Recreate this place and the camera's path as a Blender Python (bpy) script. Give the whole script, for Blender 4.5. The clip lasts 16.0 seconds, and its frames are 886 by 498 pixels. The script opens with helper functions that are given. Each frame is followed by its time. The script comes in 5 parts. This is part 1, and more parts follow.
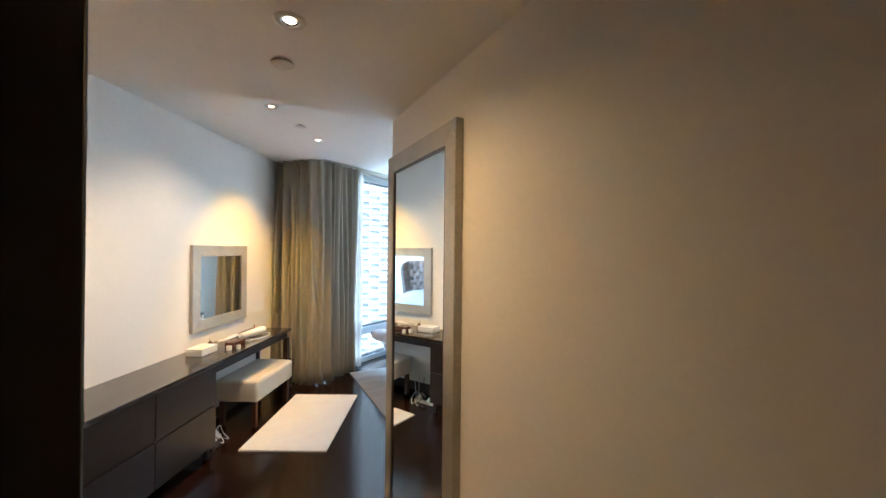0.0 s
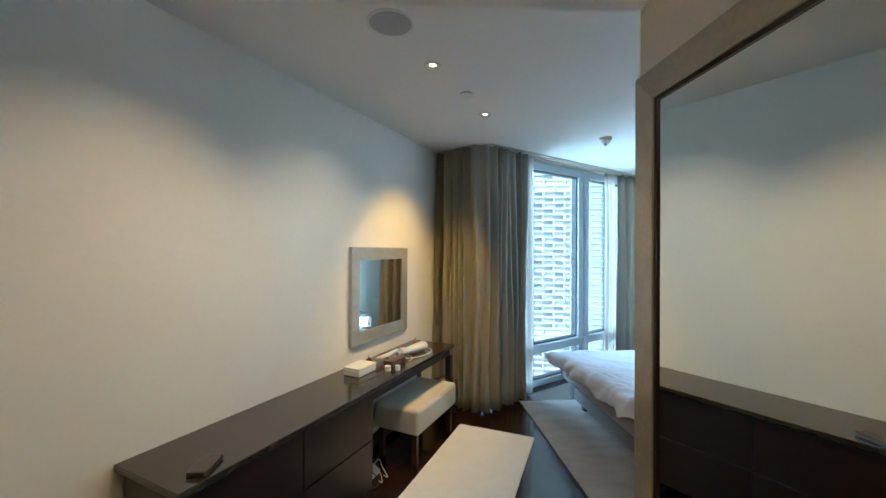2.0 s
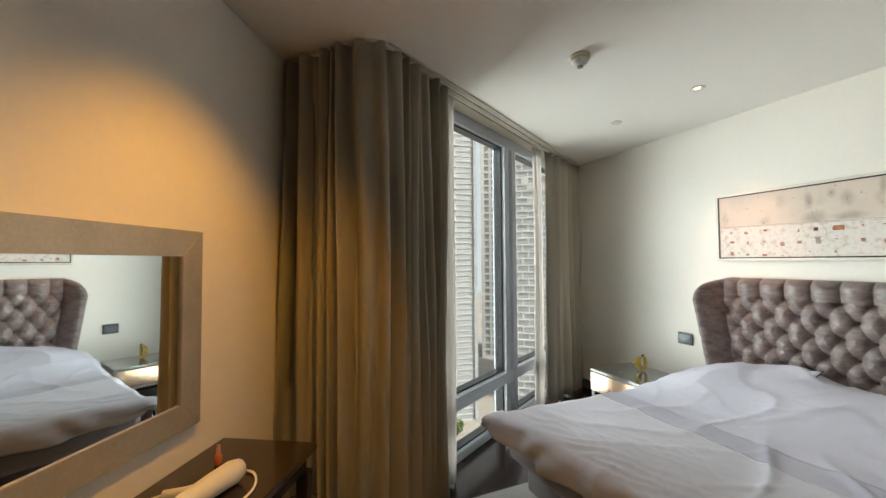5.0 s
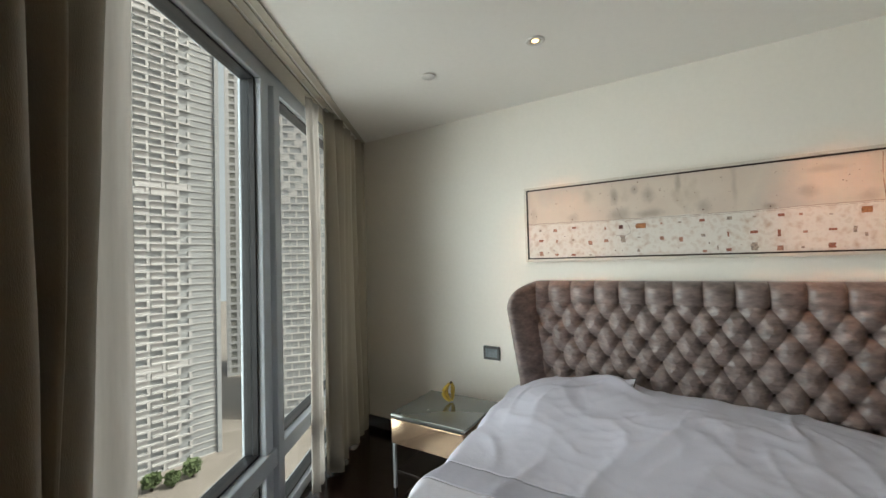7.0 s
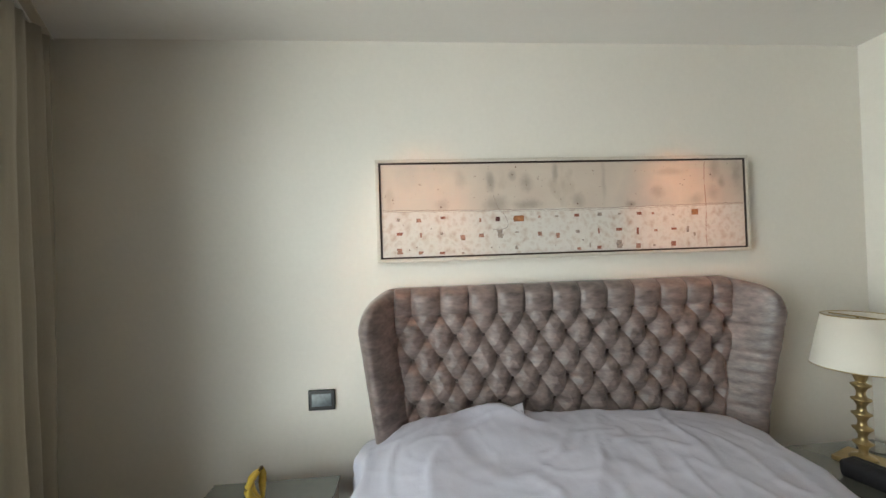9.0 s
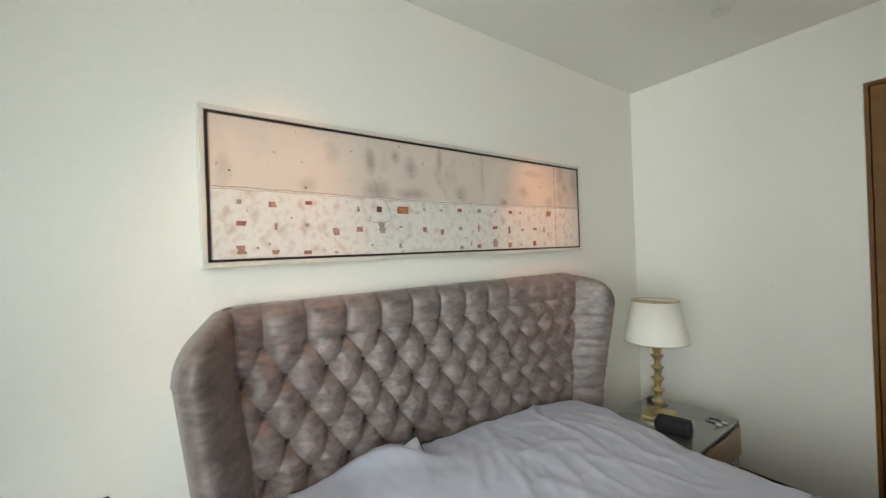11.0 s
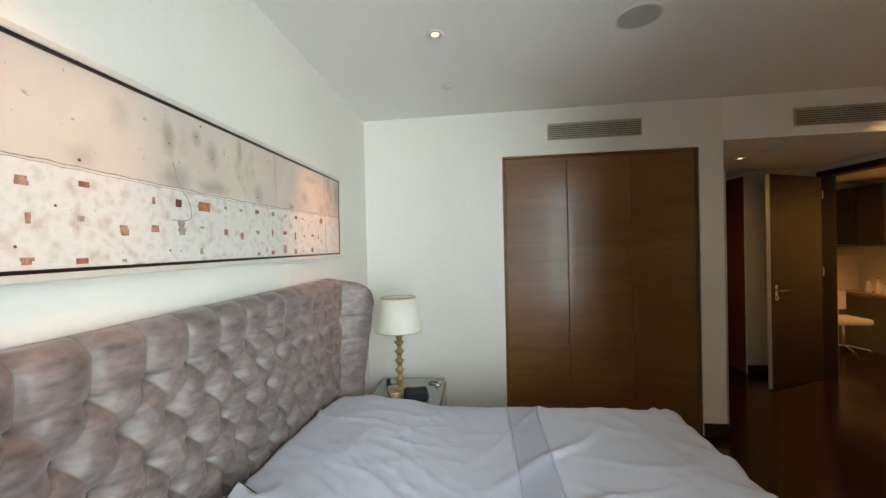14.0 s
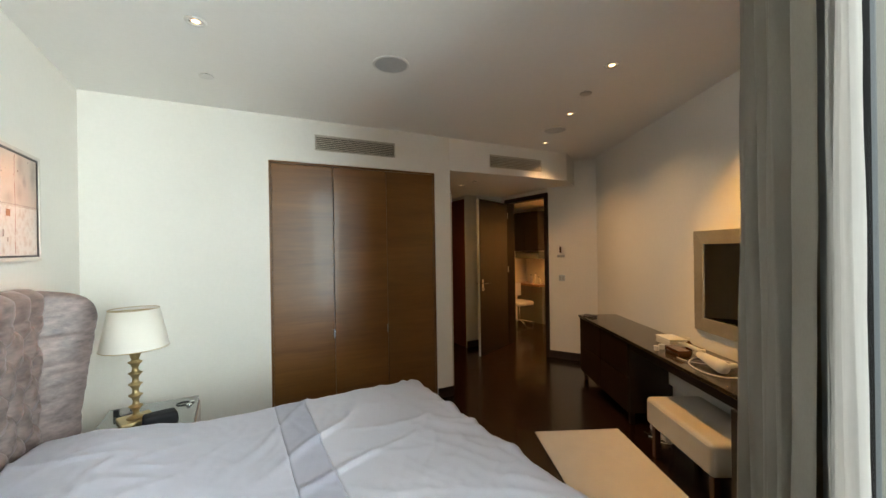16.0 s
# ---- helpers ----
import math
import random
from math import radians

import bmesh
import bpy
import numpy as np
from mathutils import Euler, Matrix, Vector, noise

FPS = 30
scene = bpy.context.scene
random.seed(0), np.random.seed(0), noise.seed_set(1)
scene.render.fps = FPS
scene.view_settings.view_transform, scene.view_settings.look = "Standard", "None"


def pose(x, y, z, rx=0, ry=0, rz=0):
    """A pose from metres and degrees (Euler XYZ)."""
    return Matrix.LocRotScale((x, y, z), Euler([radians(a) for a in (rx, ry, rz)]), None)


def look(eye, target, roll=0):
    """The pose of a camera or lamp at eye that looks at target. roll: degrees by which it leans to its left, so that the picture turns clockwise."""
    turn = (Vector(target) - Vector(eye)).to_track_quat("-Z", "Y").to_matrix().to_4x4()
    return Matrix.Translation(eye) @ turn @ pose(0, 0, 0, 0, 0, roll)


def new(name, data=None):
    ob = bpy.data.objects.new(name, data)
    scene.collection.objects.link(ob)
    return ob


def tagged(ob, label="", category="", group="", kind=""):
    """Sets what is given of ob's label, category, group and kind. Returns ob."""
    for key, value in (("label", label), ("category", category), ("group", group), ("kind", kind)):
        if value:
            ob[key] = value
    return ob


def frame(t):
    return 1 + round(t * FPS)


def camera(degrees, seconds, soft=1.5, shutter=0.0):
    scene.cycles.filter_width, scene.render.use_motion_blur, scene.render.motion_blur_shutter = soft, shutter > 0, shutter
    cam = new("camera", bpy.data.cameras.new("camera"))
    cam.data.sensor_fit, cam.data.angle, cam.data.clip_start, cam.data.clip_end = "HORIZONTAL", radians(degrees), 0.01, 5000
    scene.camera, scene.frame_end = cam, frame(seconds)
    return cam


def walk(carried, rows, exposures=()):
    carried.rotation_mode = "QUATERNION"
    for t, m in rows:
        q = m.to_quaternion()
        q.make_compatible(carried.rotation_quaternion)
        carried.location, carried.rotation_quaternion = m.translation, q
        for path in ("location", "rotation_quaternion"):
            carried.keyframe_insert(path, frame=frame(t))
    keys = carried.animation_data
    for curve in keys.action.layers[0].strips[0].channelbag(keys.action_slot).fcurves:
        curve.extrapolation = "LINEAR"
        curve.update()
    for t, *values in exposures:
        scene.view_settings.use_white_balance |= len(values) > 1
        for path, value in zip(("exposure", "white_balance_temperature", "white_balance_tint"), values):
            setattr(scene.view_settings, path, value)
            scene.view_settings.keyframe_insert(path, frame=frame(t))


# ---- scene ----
cam = camera(98.7, 16.0)
PATH = [
    (0, (-0.039, 0.15, 1.631), (0.869, 1.932, 1.633), 0.6),
    (0.5, (-0.021, 0.346, 1.628), (0.503, 2.276, 1.621), 0.5),
    (1, (-0.003, 0.543, 1.627), (0.262, 2.526, 1.628), 0.5),
    (1.5, (-0.017, 0.798, 1.624), (0.148, 2.791, 1.628), 0.4),
    (2, (-0.008, 1.106, 1.621), (0.150, 3.1, 1.63), 0.3),
    (2.5, (0.053, 1.421, 1.629), (0.203, 3.415, 1.639), 0.2),
    (3, (0.095, 1.738, 1.632), (0.236, 3.733, 1.645), 0.1),
    (3.2, (0.108, 1.852, 1.626), (0.253, 3.846, 1.646), -0.1),
    (5.3, (0.298, 3.106, 1.508), (1.247, 4.865, 1.588), -0.4),
    (5.5, (0.363, 3.234, 1.505), (1.417, 4.931, 1.589), -0.5),
    (6, (0.506, 3.521, 1.521), (1.8, 5.043, 1.595), -0.9),
    (6.5, (0.672, 3.774, 1.512), (2.196, 5.067, 1.587), -1.2),
    (7, (0.884, 4.0, 1.546), (2.592, 5.038, 1.603), -1.6),
    (7.5, (1.062, 4.245, 1.543), (2.906, 5.019, 1.599), -1.7),
    (7.7, (1.123, 4.339, 1.543), (3.012, 4.993, 1.593), -1.9),
    (8, (1.256, 4.449, 1.554), (3.198, 4.927, 1.586), -2.0),
    (8.5, (1.439, 4.589, 1.556), (3.43, 4.774, 1.587), -2.0),
    (9, (1.584, 4.743, 1.555), (3.578, 4.59, 1.576), -1.9),
    (9.5, (1.752, 4.851, 1.541), (3.687, 4.347, 1.559), -2.3),
    (9.7, (1.803, 4.868, 1.538), (3.712, 4.273, 1.56), -2.3),
    (12, (2.385, 5.18, 1.553), (3.612, 3.601, 1.539), -1.8),
    (12.5, (2.479, 5.244, 1.555), (3.482, 3.514, 1.543), -1.8),
    (13, (2.506, 5.313, 1.562), (3.256, 3.458, 1.549), -1.6),
    (13.5, (2.561, 5.386, 1.568), (3.027, 3.441, 1.559), -1.5),
    (14, (2.64, 5.428, 1.572), (2.82, 3.436, 1.555), -1.3),
    (14.5, (2.677, 5.461, 1.559), (2.543, 3.466, 1.545), -1.2),
    (15, (2.676, 5.529, 1.55), (2.241, 3.577, 1.542), -1.1),
    (15.5, (2.679, 5.603, 1.554), (1.978, 3.73, 1.546), -1.0),
    (16, (2.706, 5.66, 1.544), (1.729, 3.914, 1.54), -0.9),
]
EXPOSURES = [(0.0, 1.65, 4700, 1), (0.5, 1.25, 4300, -3), (1.0, 1.3, 4300, -6), (1.5, 1.28, 4350, -8), (2.0, 0.9, 4400, -9), (2.5, 0.65, 4700, -9), (3.0, 0.35, 5300, -4), (5.5, 0.0, 6900, 8), (6.0, -0.15, 6900, 7), (7.0, -0.42, 6900, 8), (8.0, -0.5, 6900, 9), (9.0, -0.4, 6900, 9), (9.5, -0.38, 6800, 8), (12.0, -0.34, 6700, 6), (12.5, -0.38, 6700, 6), (13.0, -0.25, 6600, 5), (14.0, 0.0, 6400, 5), (15.5, 0.3, 6400, 4), (16.0, 0.36, 6500, 5)]
walk(cam, [(t, look(eye, target, roll)) for t, eye, target, roll in PATH], EXPOSURES)


# ---------- world and light ----------
world = bpy.data.worlds.new("sky")
scene.world = world
world.use_nodes = True
wn = world.node_tree.nodes
sky = wn.new("ShaderNodeTexSky")
sky.sky_type = "NISHITA"
sky.sun_disc = False
sky.sun_elevation = radians(52)
sky.sun_rotation = radians(170)
sky.dust_density = 8.0
wn["Background"].inputs["Strength"].default_value = 0.15
world.node_tree.links.new(sky.outputs["Color"], wn["Background"].inputs["Color"])

sun = new("sun", bpy.data.lights.new("sun", "SUN"))
sun.data.energy, sun.data.angle, sun.data.color = 4.5, radians(0.5), (1.0, 0.95, 0.88)
sun.matrix_world = look((6, -14, 20), (0, 0, 0))


# unseen area lamp outside the glass front, added to stand in for sky light
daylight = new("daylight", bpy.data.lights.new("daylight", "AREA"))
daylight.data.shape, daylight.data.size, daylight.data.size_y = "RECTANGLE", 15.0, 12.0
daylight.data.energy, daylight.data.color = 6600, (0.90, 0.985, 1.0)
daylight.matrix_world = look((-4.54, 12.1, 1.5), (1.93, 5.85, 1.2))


def spot(name, at, watts, half, color=(1.0, 0.70, 0.42), blend=0.45, aim=(0, 0)):
    la = bpy.data.lights.new(name, "SPOT")
    la.energy, la.spot_size, la.spot_blend, la.color = watts, radians(2 * half), blend, color
    la.shadow_soft_size = 0.03
    ob = new(name, la)
    ob.matrix_world = look(at, (at[0] + aim[0], at[1] + aim[1], at[2] - 1.0))
    return ob


CEIL, LOW = 2.70, 2.36


# ---------- materials ----------
def mat(name, color, rough=0.5, metal=0.0, var=0.12, scale=3.0, fine=60.0, bump=0.0, bscale=80.0, stretch=(1, 1, 1), coat=0.0, rvar=0.1, sheen=0.0, trans=0.0):
    """Plain paint, cloth, metal or stone with variation at two scales."""
    m = bpy.data.materials.new(name)
    m.use_nodes = True
    nt, n = m.node_tree, m.node_tree.nodes
    b = n["Principled BSDF"]
    tc = n.new("ShaderNodeTexCoord")
    mp = n.new("ShaderNodeMapping")
    mp.inputs["Scale"].default_value = stretch
    nt.links.new(tc.outputs["Object"], mp.inputs["Vector"])
    a, c = n.new("ShaderNodeTexNoise"), n.new("ShaderNodeTexNoise")
    a.inputs["Scale"].default_value, a.inputs["Detail"].default_value = scale, 4
    c.inputs["Scale"].default_value, c.inputs["Detail"].default_value = fine, 3
    for q in (a, c):
        nt.links.new(mp.outputs["Vector"], q.inputs["Vector"])
    mix = n.new("ShaderNodeMix")
    mix.data_type = "FLOAT"
    mix.inputs[0].default_value = 0.4
    nt.links.new(a.outputs["Fac"], mix.inputs[2])
    nt.links.new(c.outputs["Fac"], mix.inputs[3])
    ramp = n.new("ShaderNodeValToRGB")
    lo, hi = [max(0, v * (1 - var)) for v in color], [min(1, v * (1 + var)) for v in color]
    ramp.color_ramp.elements[0].position, ramp.color_ramp.elements[1].position = 0.3, 0.7
    ramp.color_ramp.elements[0].color, ramp.color_ramp.elements[1].color = (*lo, 1), (*hi, 1)
    nt.links.new(mix.outputs[0], ramp.inputs["Fac"])
    nt.links.new(ramp.outputs["Color"], b.inputs["Base Color"])
    mr = n.new("ShaderNodeMapRange")
    mr.inputs["To Min"].default_value, mr.inputs["To Max"].default_value = max(0.02, rough * (1 - rvar)), min(1, rough * (1 + rvar))
    nt.links.new(a.outputs["Fac"], mr.inputs["Value"])
    nt.links.new(mr.outputs[0], b.inputs["Roughness"])
    b.inputs["Metallic"].default_value = metal
    b.inputs["Coat Weight"].default_value = coat
    b.inputs["Sheen Weight"].default_value = sheen
    b.inputs["Transmission Weight"].default_value = trans
    if bump:
        d = n.new("ShaderNodeTexNoise")
        d.inputs["Scale"].default_value, d.inputs["Detail"].default_value = bscale, 5
        nt.links.new(mp.outputs["Vector"], d.inputs["Vector"])
        bp = n.new("ShaderNodeBump")
        bp.inputs["Strength"].default_value, bp.inputs["Distance"].default_value = bump, 0.004
        nt.links.new(d.outputs["Fac"], bp.inputs["Height"])
        nt.links.new(bp.outputs["Normal"], b.inputs["Normal"])
    return m


def glass(name, color=(1, 1, 1), rough=0.0, gloss=0.04):
    """A thin clear pane: lets light straight through, with a faint reflection."""
    m = bpy.data.materials.new(name)
    m.use_nodes = True
    nt, n = m.node_tree, m.node_tree.nodes
    n.remove(n["Principled BSDF"])
    t, g, x = n.new("ShaderNodeBsdfTransparent"), n.new("ShaderNodeBsdfGlossy"), n.new("ShaderNodeMixShader")
    t.inputs["Color"].default_value = (*color, 1)
    g.inputs["Roughness"].default_value = rough
    x.inputs[0].default_value = gloss
    nt.links.new(t.outputs[0], x.inputs[1])
    nt.links.new(g.outputs[0], x.inputs[2])
    nt.links.new(x.outputs[0], n["Material Output"].inputs["Surface"])
    return m


def cloth_sheer(name, color):
    m = bpy.data.materials.new(name)
    m.use_nodes = True
    nt, n = m.node_tree, m.node_tree.nodes
    n.remove(n["Principled BSDF"])
    d, t, p = n.new("ShaderNodeBsdfDiffuse"), n.new("ShaderNodeBsdfTranslucent"), n.new("ShaderNodeBsdfTransparent")
    x, y = n.new("ShaderNodeMixShader"), n.new("ShaderNodeMixShader")
    w = n.new("ShaderNodeTexNoise")
    w.inputs["Scale"].default_value = 40
    mr = n.new("ShaderNodeMapRange")
    mr.inputs["To Min"].default_value, mr.inputs["To Max"].default_value = 0.06, 0.16
    nt.links.new(w.outputs["Fac"], mr.inputs["Value"])
    d.inputs["Color"].default_value = t.inputs["Color"].default_value = (*color, 1)
    x.inputs[0].default_value = 0.5
    nt.links.new(d.outputs[0], x.inputs[1])
    nt.links.new(t.outputs[0], x.inputs[2])
    nt.links.new(mr.outputs[0], y.inputs[0])
    nt.links.new(x.outputs[0], y.inputs[1])
    nt.links.new(p.outputs[0], y.inputs[2])
    nt.links.new(y.outputs[0], n["Material Output"].inputs["Surface"])
    return m


def wood(name, dark, light, grain_axis=2, rough=0.35, coat=0.0, scale=1.0):
    """Veneer or boards: long streaks along one axis, fine pores and a slow change of tone."""
    m = bpy.data.materials.new(name)
    m.use_nodes = True
    nt, n = m.node_tree, m.node_tree.nodes
    b = n["Principled BSDF"]
    tc, mp = n.new("ShaderNodeTexCoord"), n.new("ShaderNodeMapping")
    s = [14.0 * scale] * 3
    s[grain_axis] = 0.8 * scale
    mp.inputs["Scale"].default_value = s
    oi = n.new("ShaderNodeObjectInfo")
    ad = n.new("ShaderNodeVectorMath")
    sc = n.new("ShaderNodeVectorMath")
    sc.operation = "SCALE"
    sc.inputs[0].default_value = (7.3, 3.1, 5.7)
    nt.links.new(oi.outputs["Random"], sc.inputs["Scale"])
    nt.links.new(tc.outputs["Object"], ad.inputs[0])
    nt.links.new(sc.outputs[0], ad.inputs[1])
    nt.links.new(ad.outputs[0], mp.inputs["Vector"])
    a, c = n.new("ShaderNodeTexNoise"), n.new("ShaderNodeTexNoise")
    a.inputs["Scale"].default_value, a.inputs["Detail"].default_value, a.inputs["Distortion"].default_value = 1.0, 6, 0.6
    c.inputs["Scale"].default_value, c.inputs["Detail"].default_value = 7.0, 3
    nt.links.new(mp.outputs["Vector"], a.inputs["Vector"])
    nt.links.new(mp.outputs["Vector"], c.inputs["Vector"])
    mix = n.new("ShaderNodeMix")
    mix.data_type = "FLOAT"
    mix.inputs[0].default_value = 0.35
    nt.links.new(a.outputs["Fac"], mix.inputs[2])
    nt.links.new(c.outputs["Fac"], mix.inputs[3])
    ramp = n.new("ShaderNodeValToRGB")
    ramp.color_ramp.elements[0].position, ramp.color_ramp.elements[1].position = 0.3, 0.7
    ramp.color_ramp.elements[0].color, ramp.color_ramp.elements[1].color = (*dark, 1), (*light, 1)
    nt.links.new(mix.outputs[0], ramp.inputs["Fac"])
    hsv = n.new("ShaderNodeHueSaturation")
    vr = n.new("ShaderNodeMapRange")
    vr.inputs["To Min"].default_value, vr.inputs["To Max"].default_value = 0.88, 1.12
    nt.links.new(oi.outputs["Random"], vr.inputs["Value"])
    nt.links.new(vr.outputs[0], hsv.inputs["Value"])
    nt.links.new(ramp.outputs["Color"], hsv.inputs["Color"])
    nt.links.new(hsv.outputs["Color"], b.inputs["Base Color"])
    mr = n.new("ShaderNodeMapRange")
    mr.inputs["To Min"].default_value, mr.inputs["To Max"].default_value = rough * 0.85, rough * 1.2
    nt.links.new(c.outputs["Fac"], mr.inputs["Value"])
    nt.links.new(mr.outputs[0], b.inputs["Roughness"])
    b.inputs["Coat Weight"].default_value = coat
    bp = n.new("ShaderNodeBump")
    bp.inputs["Strength"].default_value, bp.inputs["Distance"].default_value = 0.08, 0.002
    nt.links.new(c.outputs["Fac"], bp.inputs["Height"])
    nt.links.new(bp.outputs["Normal"], b.inputs["Normal"])
    return m


def glow(name, color, strength):
    m = bpy.data.materials.new(name)
    m.use_nodes = True
    b = m.node_tree.nodes["Principled BSDF"]
    b.inputs["Base Color"].default_value = (*color, 1)
    b.inputs["Emission Color"].default_value = (*color, 1)
    b.inputs["Emission Strength"].default_value = strength
    return m


M_WALL = mat("wall_paint", (0.80, 0.77, 0.71), 0.55, var=0.03, scale=1.5, fine=40, bump=0.06, bscale=180)
M_CEIL = mat("ceiling_paint", (0.84, 0.82, 0.78), 0.7, var=0.025, scale=1.2, fine=30, bump=0.04, bscale=150)
M_FLOOR = wood("floor_boards", (0.008, 0.0032, 0.0025), (0.019, 0.0070, 0.0045), 1, 0.2, 0.12, 0.8)
M_BASE = wood("baseboard_wood", (0.015, 0.008, 0.006), (0.03, 0.015, 0.01), 1, 0.35)
M_DOORDARK = wood("door_veneer", (0.034, 0.010, 0.006), (0.058, 0.017, 0.009), 2, 0.4)
M_WARD = wood("wardrobe_veneer", (0.140, 0.058, 0.014), (0.225, 0.100, 0.025), 0, 0.30, 0.12, 0.6)
M_DESK = wood("desk_wood", (0.009, 0.004, 0.003), (0.021, 0.009, 0.006), 0, 0.35, 0.1, 0.8)
M_DESKTOP = wood("desk_top_wood", (0.020, 0.014, 0.009), (0.044, 0.031, 0.020), 0, 0.16, 0.4, 0.8)
M_CHAMPAGNE = mat("champagne_leaf", (0.66, 0.62, 0.55), 0.42, 0.2, var=0.10, scale=8, fine=90, bump=0.1, bscale=60)
M_LINING = wood("lining_veneer", (0.15, 0.036, 0.022), (0.20, 0.050, 0.030), 2, 0.45)
M_LEAF = wood("study_door_veneer", (0.006, 0.0025, 0.002), (0.013, 0.005, 0.003), 2, 0.45)
M_SILVER = mat("silver_leaf", (0.46, 0.43, 0.37), 0.38, 0.55, var=0.15, scale=8, fine=90, bump=0.1, bscale=60)
M_ALU = mat("grey_aluminium", (0.46, 0.50, 0.54), 0.45, 0.1, var=0.06, scale=3, fine=80)
M_CHROME = mat("chrome", (0.75, 0.75, 0.75), 0.15, 1.0, var=0.04)
M_BRASS = mat("aged_gold", (0.50, 0.38, 0.19), 0.36, 0.85, var=0.2, scale=14, fine=120, bump=0.1, bscale=90)
M_CURTAIN = mat("curtain_cloth", (0.35, 0.322, 0.265), 0.85, var=0.10, scale=5, fine=260, bump=0.25, bscale=500, stretch=(1, 1, 0.25), sheen=0.2)
cn = M_CURTAIN.node_tree
through_cloth, blend_cloth = cn.nodes.new("ShaderNodeBsdfTranslucent"), cn.nodes.new("ShaderNodeMixShader")
through_cloth.inputs["Color"].default_value = (0.60, 0.54, 0.44, 1)
blend_cloth.inputs[0].default_value = 0.20
cn.links.new(cn.nodes["Principled BSDF"].outputs[0], blend_cloth.inputs[1])
cn.links.new(through_cloth.outputs[0], blend_cloth.inputs[2])
cn.links.new(blend_cloth.outputs[0], cn.nodes["Material Output"].inputs["Surface"])
M_SHEER = cloth_sheer("sheer_cloth", (0.62, 0.59, 0.56))
M_VELVET = mat("velvet", (0.178, 0.138, 0.130), 0.38, var=0.55, scale=13, fine=34, bump=0.30, bscale=70, sheen=0.10, rvar=0.35, stretch=(1, 0.8, 2.0))
M_BUTTON = mat("velvet_button", (0.13, 0.10, 0.09), 0.5, var=0.2, sheen=0.5)
M_SHEET = mat("sheet_cotton", (0.615, 0.615, 0.725), 0.8, var=0.03, scale=4, fine=300, bump=0.3, bscale=35, sheen=0.15)
M_STRIPE = mat("sheet_band", (0.505, 0.51, 0.615), 0.5, var=0.04, scale=4, fine=300, bump=0.25, bscale=35)
M_SHEETW = mat("sheet_white", (0.66, 0.655, 0.745), 0.8, var=0.03, scale=4, fine=300, bump=0.3, bscale=35, sheen=0.15)
# taupe-grey carries the shade on the mattress sides in its colour
M_BEDSHADE = mat("shaded_mattress_cloth", (0.25, 0.215, 0.21), 0.75, var=0.12, scale=6, fine=200, bump=0.25, bscale=60, sheen=0.2)
M_ESPRESSO = mat("espresso_lacquer", (0.010, 0.0055, 0.004), 0.7, var=0.3, scale=4, fine=60)
M_BEDBASE = mat("bed_base_cloth", (0.085, 0.068, 0.062), 0.7, var=0.2, scale=9, fine=150, bump=0.2, bscale=300, sheen=0.3)
M_LEATHER = mat("cream_leather", (0.56, 0.52, 0.45), 0.42, var=0.06, scale=5, fine=120, bump=0.2, bscale=140)
M_RUG = mat("white_rug", (0.70, 0.68, 0.65), 0.95, var=0.06, scale=6, fine=250, bump=0.8, bscale=260)
M_CARPET = mat("grey_carpet", (0.40, 0.385, 0.37), 0.9, var=0.22, scale=3.5, fine=180, bump=0.5, bscale=300, stretch=(1, 2.4, 1))
M_CARPETEDGE = mat("carpet_edge", (0.05, 0.045, 0.045), 0.9, var=0.1)
M_SHADE = mat("lamp_shade_linen", (0.78, 0.74, 0.66), 0.9, var=0.04, scale=6, fine=300, bump=0.15, bscale=400)
M_SMOKED = mat("smoked_glass", (0.13, 0.14, 0.125), 0.07, 0.0, var=0.05, scale=2, fine=20, coat=1.0)
M_STANDSIDE = mat("nightstand_panel", (0.50, 0.34, 0.23), 0.14, 0.75, var=0.08, scale=4, fine=90)
M_BLACK = mat("black_plastic", (0.018, 0.018, 0.02), 0.35, var=0.2)
M_BLACKCLOTH = mat("black_fabric", (0.016, 0.016, 0.020), 0.8, var=0.3, bump=0.3, bscale=90)
M_WHITEPLASTIC = mat("white_plastic", (0.72, 0.71, 0.68), 0.4, var=0.04)
M_GREYPLASTIC = mat("grey_plastic", (0.36, 0.37, 0.37), 0.5, var=0.05)
M_SCREEN = mat("dark_screen", (0.11, 0.135, 0.15), 0.12, var=0.3, scale=20)
M_TRIM = mat("white_metal", (0.72, 0.70, 0.66), 0.4, var=0.05)
M_GRILLE = mat("grille_paint", (0.50, 0.46, 0.38), 0.5, 0.1, var=0.08)
# near-black that stands for unlit depth behind slats and in gaps
M_UNLIT = mat("unlit_depth", (0.02, 0.018, 0.016), 0.9, var=0.2)
M_BANANA = mat("banana_skin", (0.62, 0.42, 0.06), 0.5, var=0.2, scale=25, fine=120)
M_BANANATIP = mat("banana_tip", (0.10, 0.07, 0.03), 0.7, var=0.2)
M_RED = mat("amber_glass", (0.45, 0.12, 0.05), 0.2, var=0.2)
M_BROWNGLASS = mat("brown_glass", (0.09, 0.035, 0.02), 0.12, var=0.2, coat=0.5)
M_GOLDWOOD = wood("study_counter_wood", (0.16, 0.08, 0.03), (0.28, 0.15, 0.06), 1, 0.35)
M_LAMPON = glow("lamp_lens", (1.0, 0.86, 0.66), 0.8)
M_MIRROR = bpy.data.materials.new("mirror_glass")
M_MIRROR.use_nodes = True
M_MIRROR.node_tree.nodes["Principled BSDF"].inputs["Base Color"].default_value = (0.80, 0.83, 0.82, 1)
M_MIRROR.node_tree.nodes["Principled BSDF"].inputs["Metallic"].default_value = 1.0
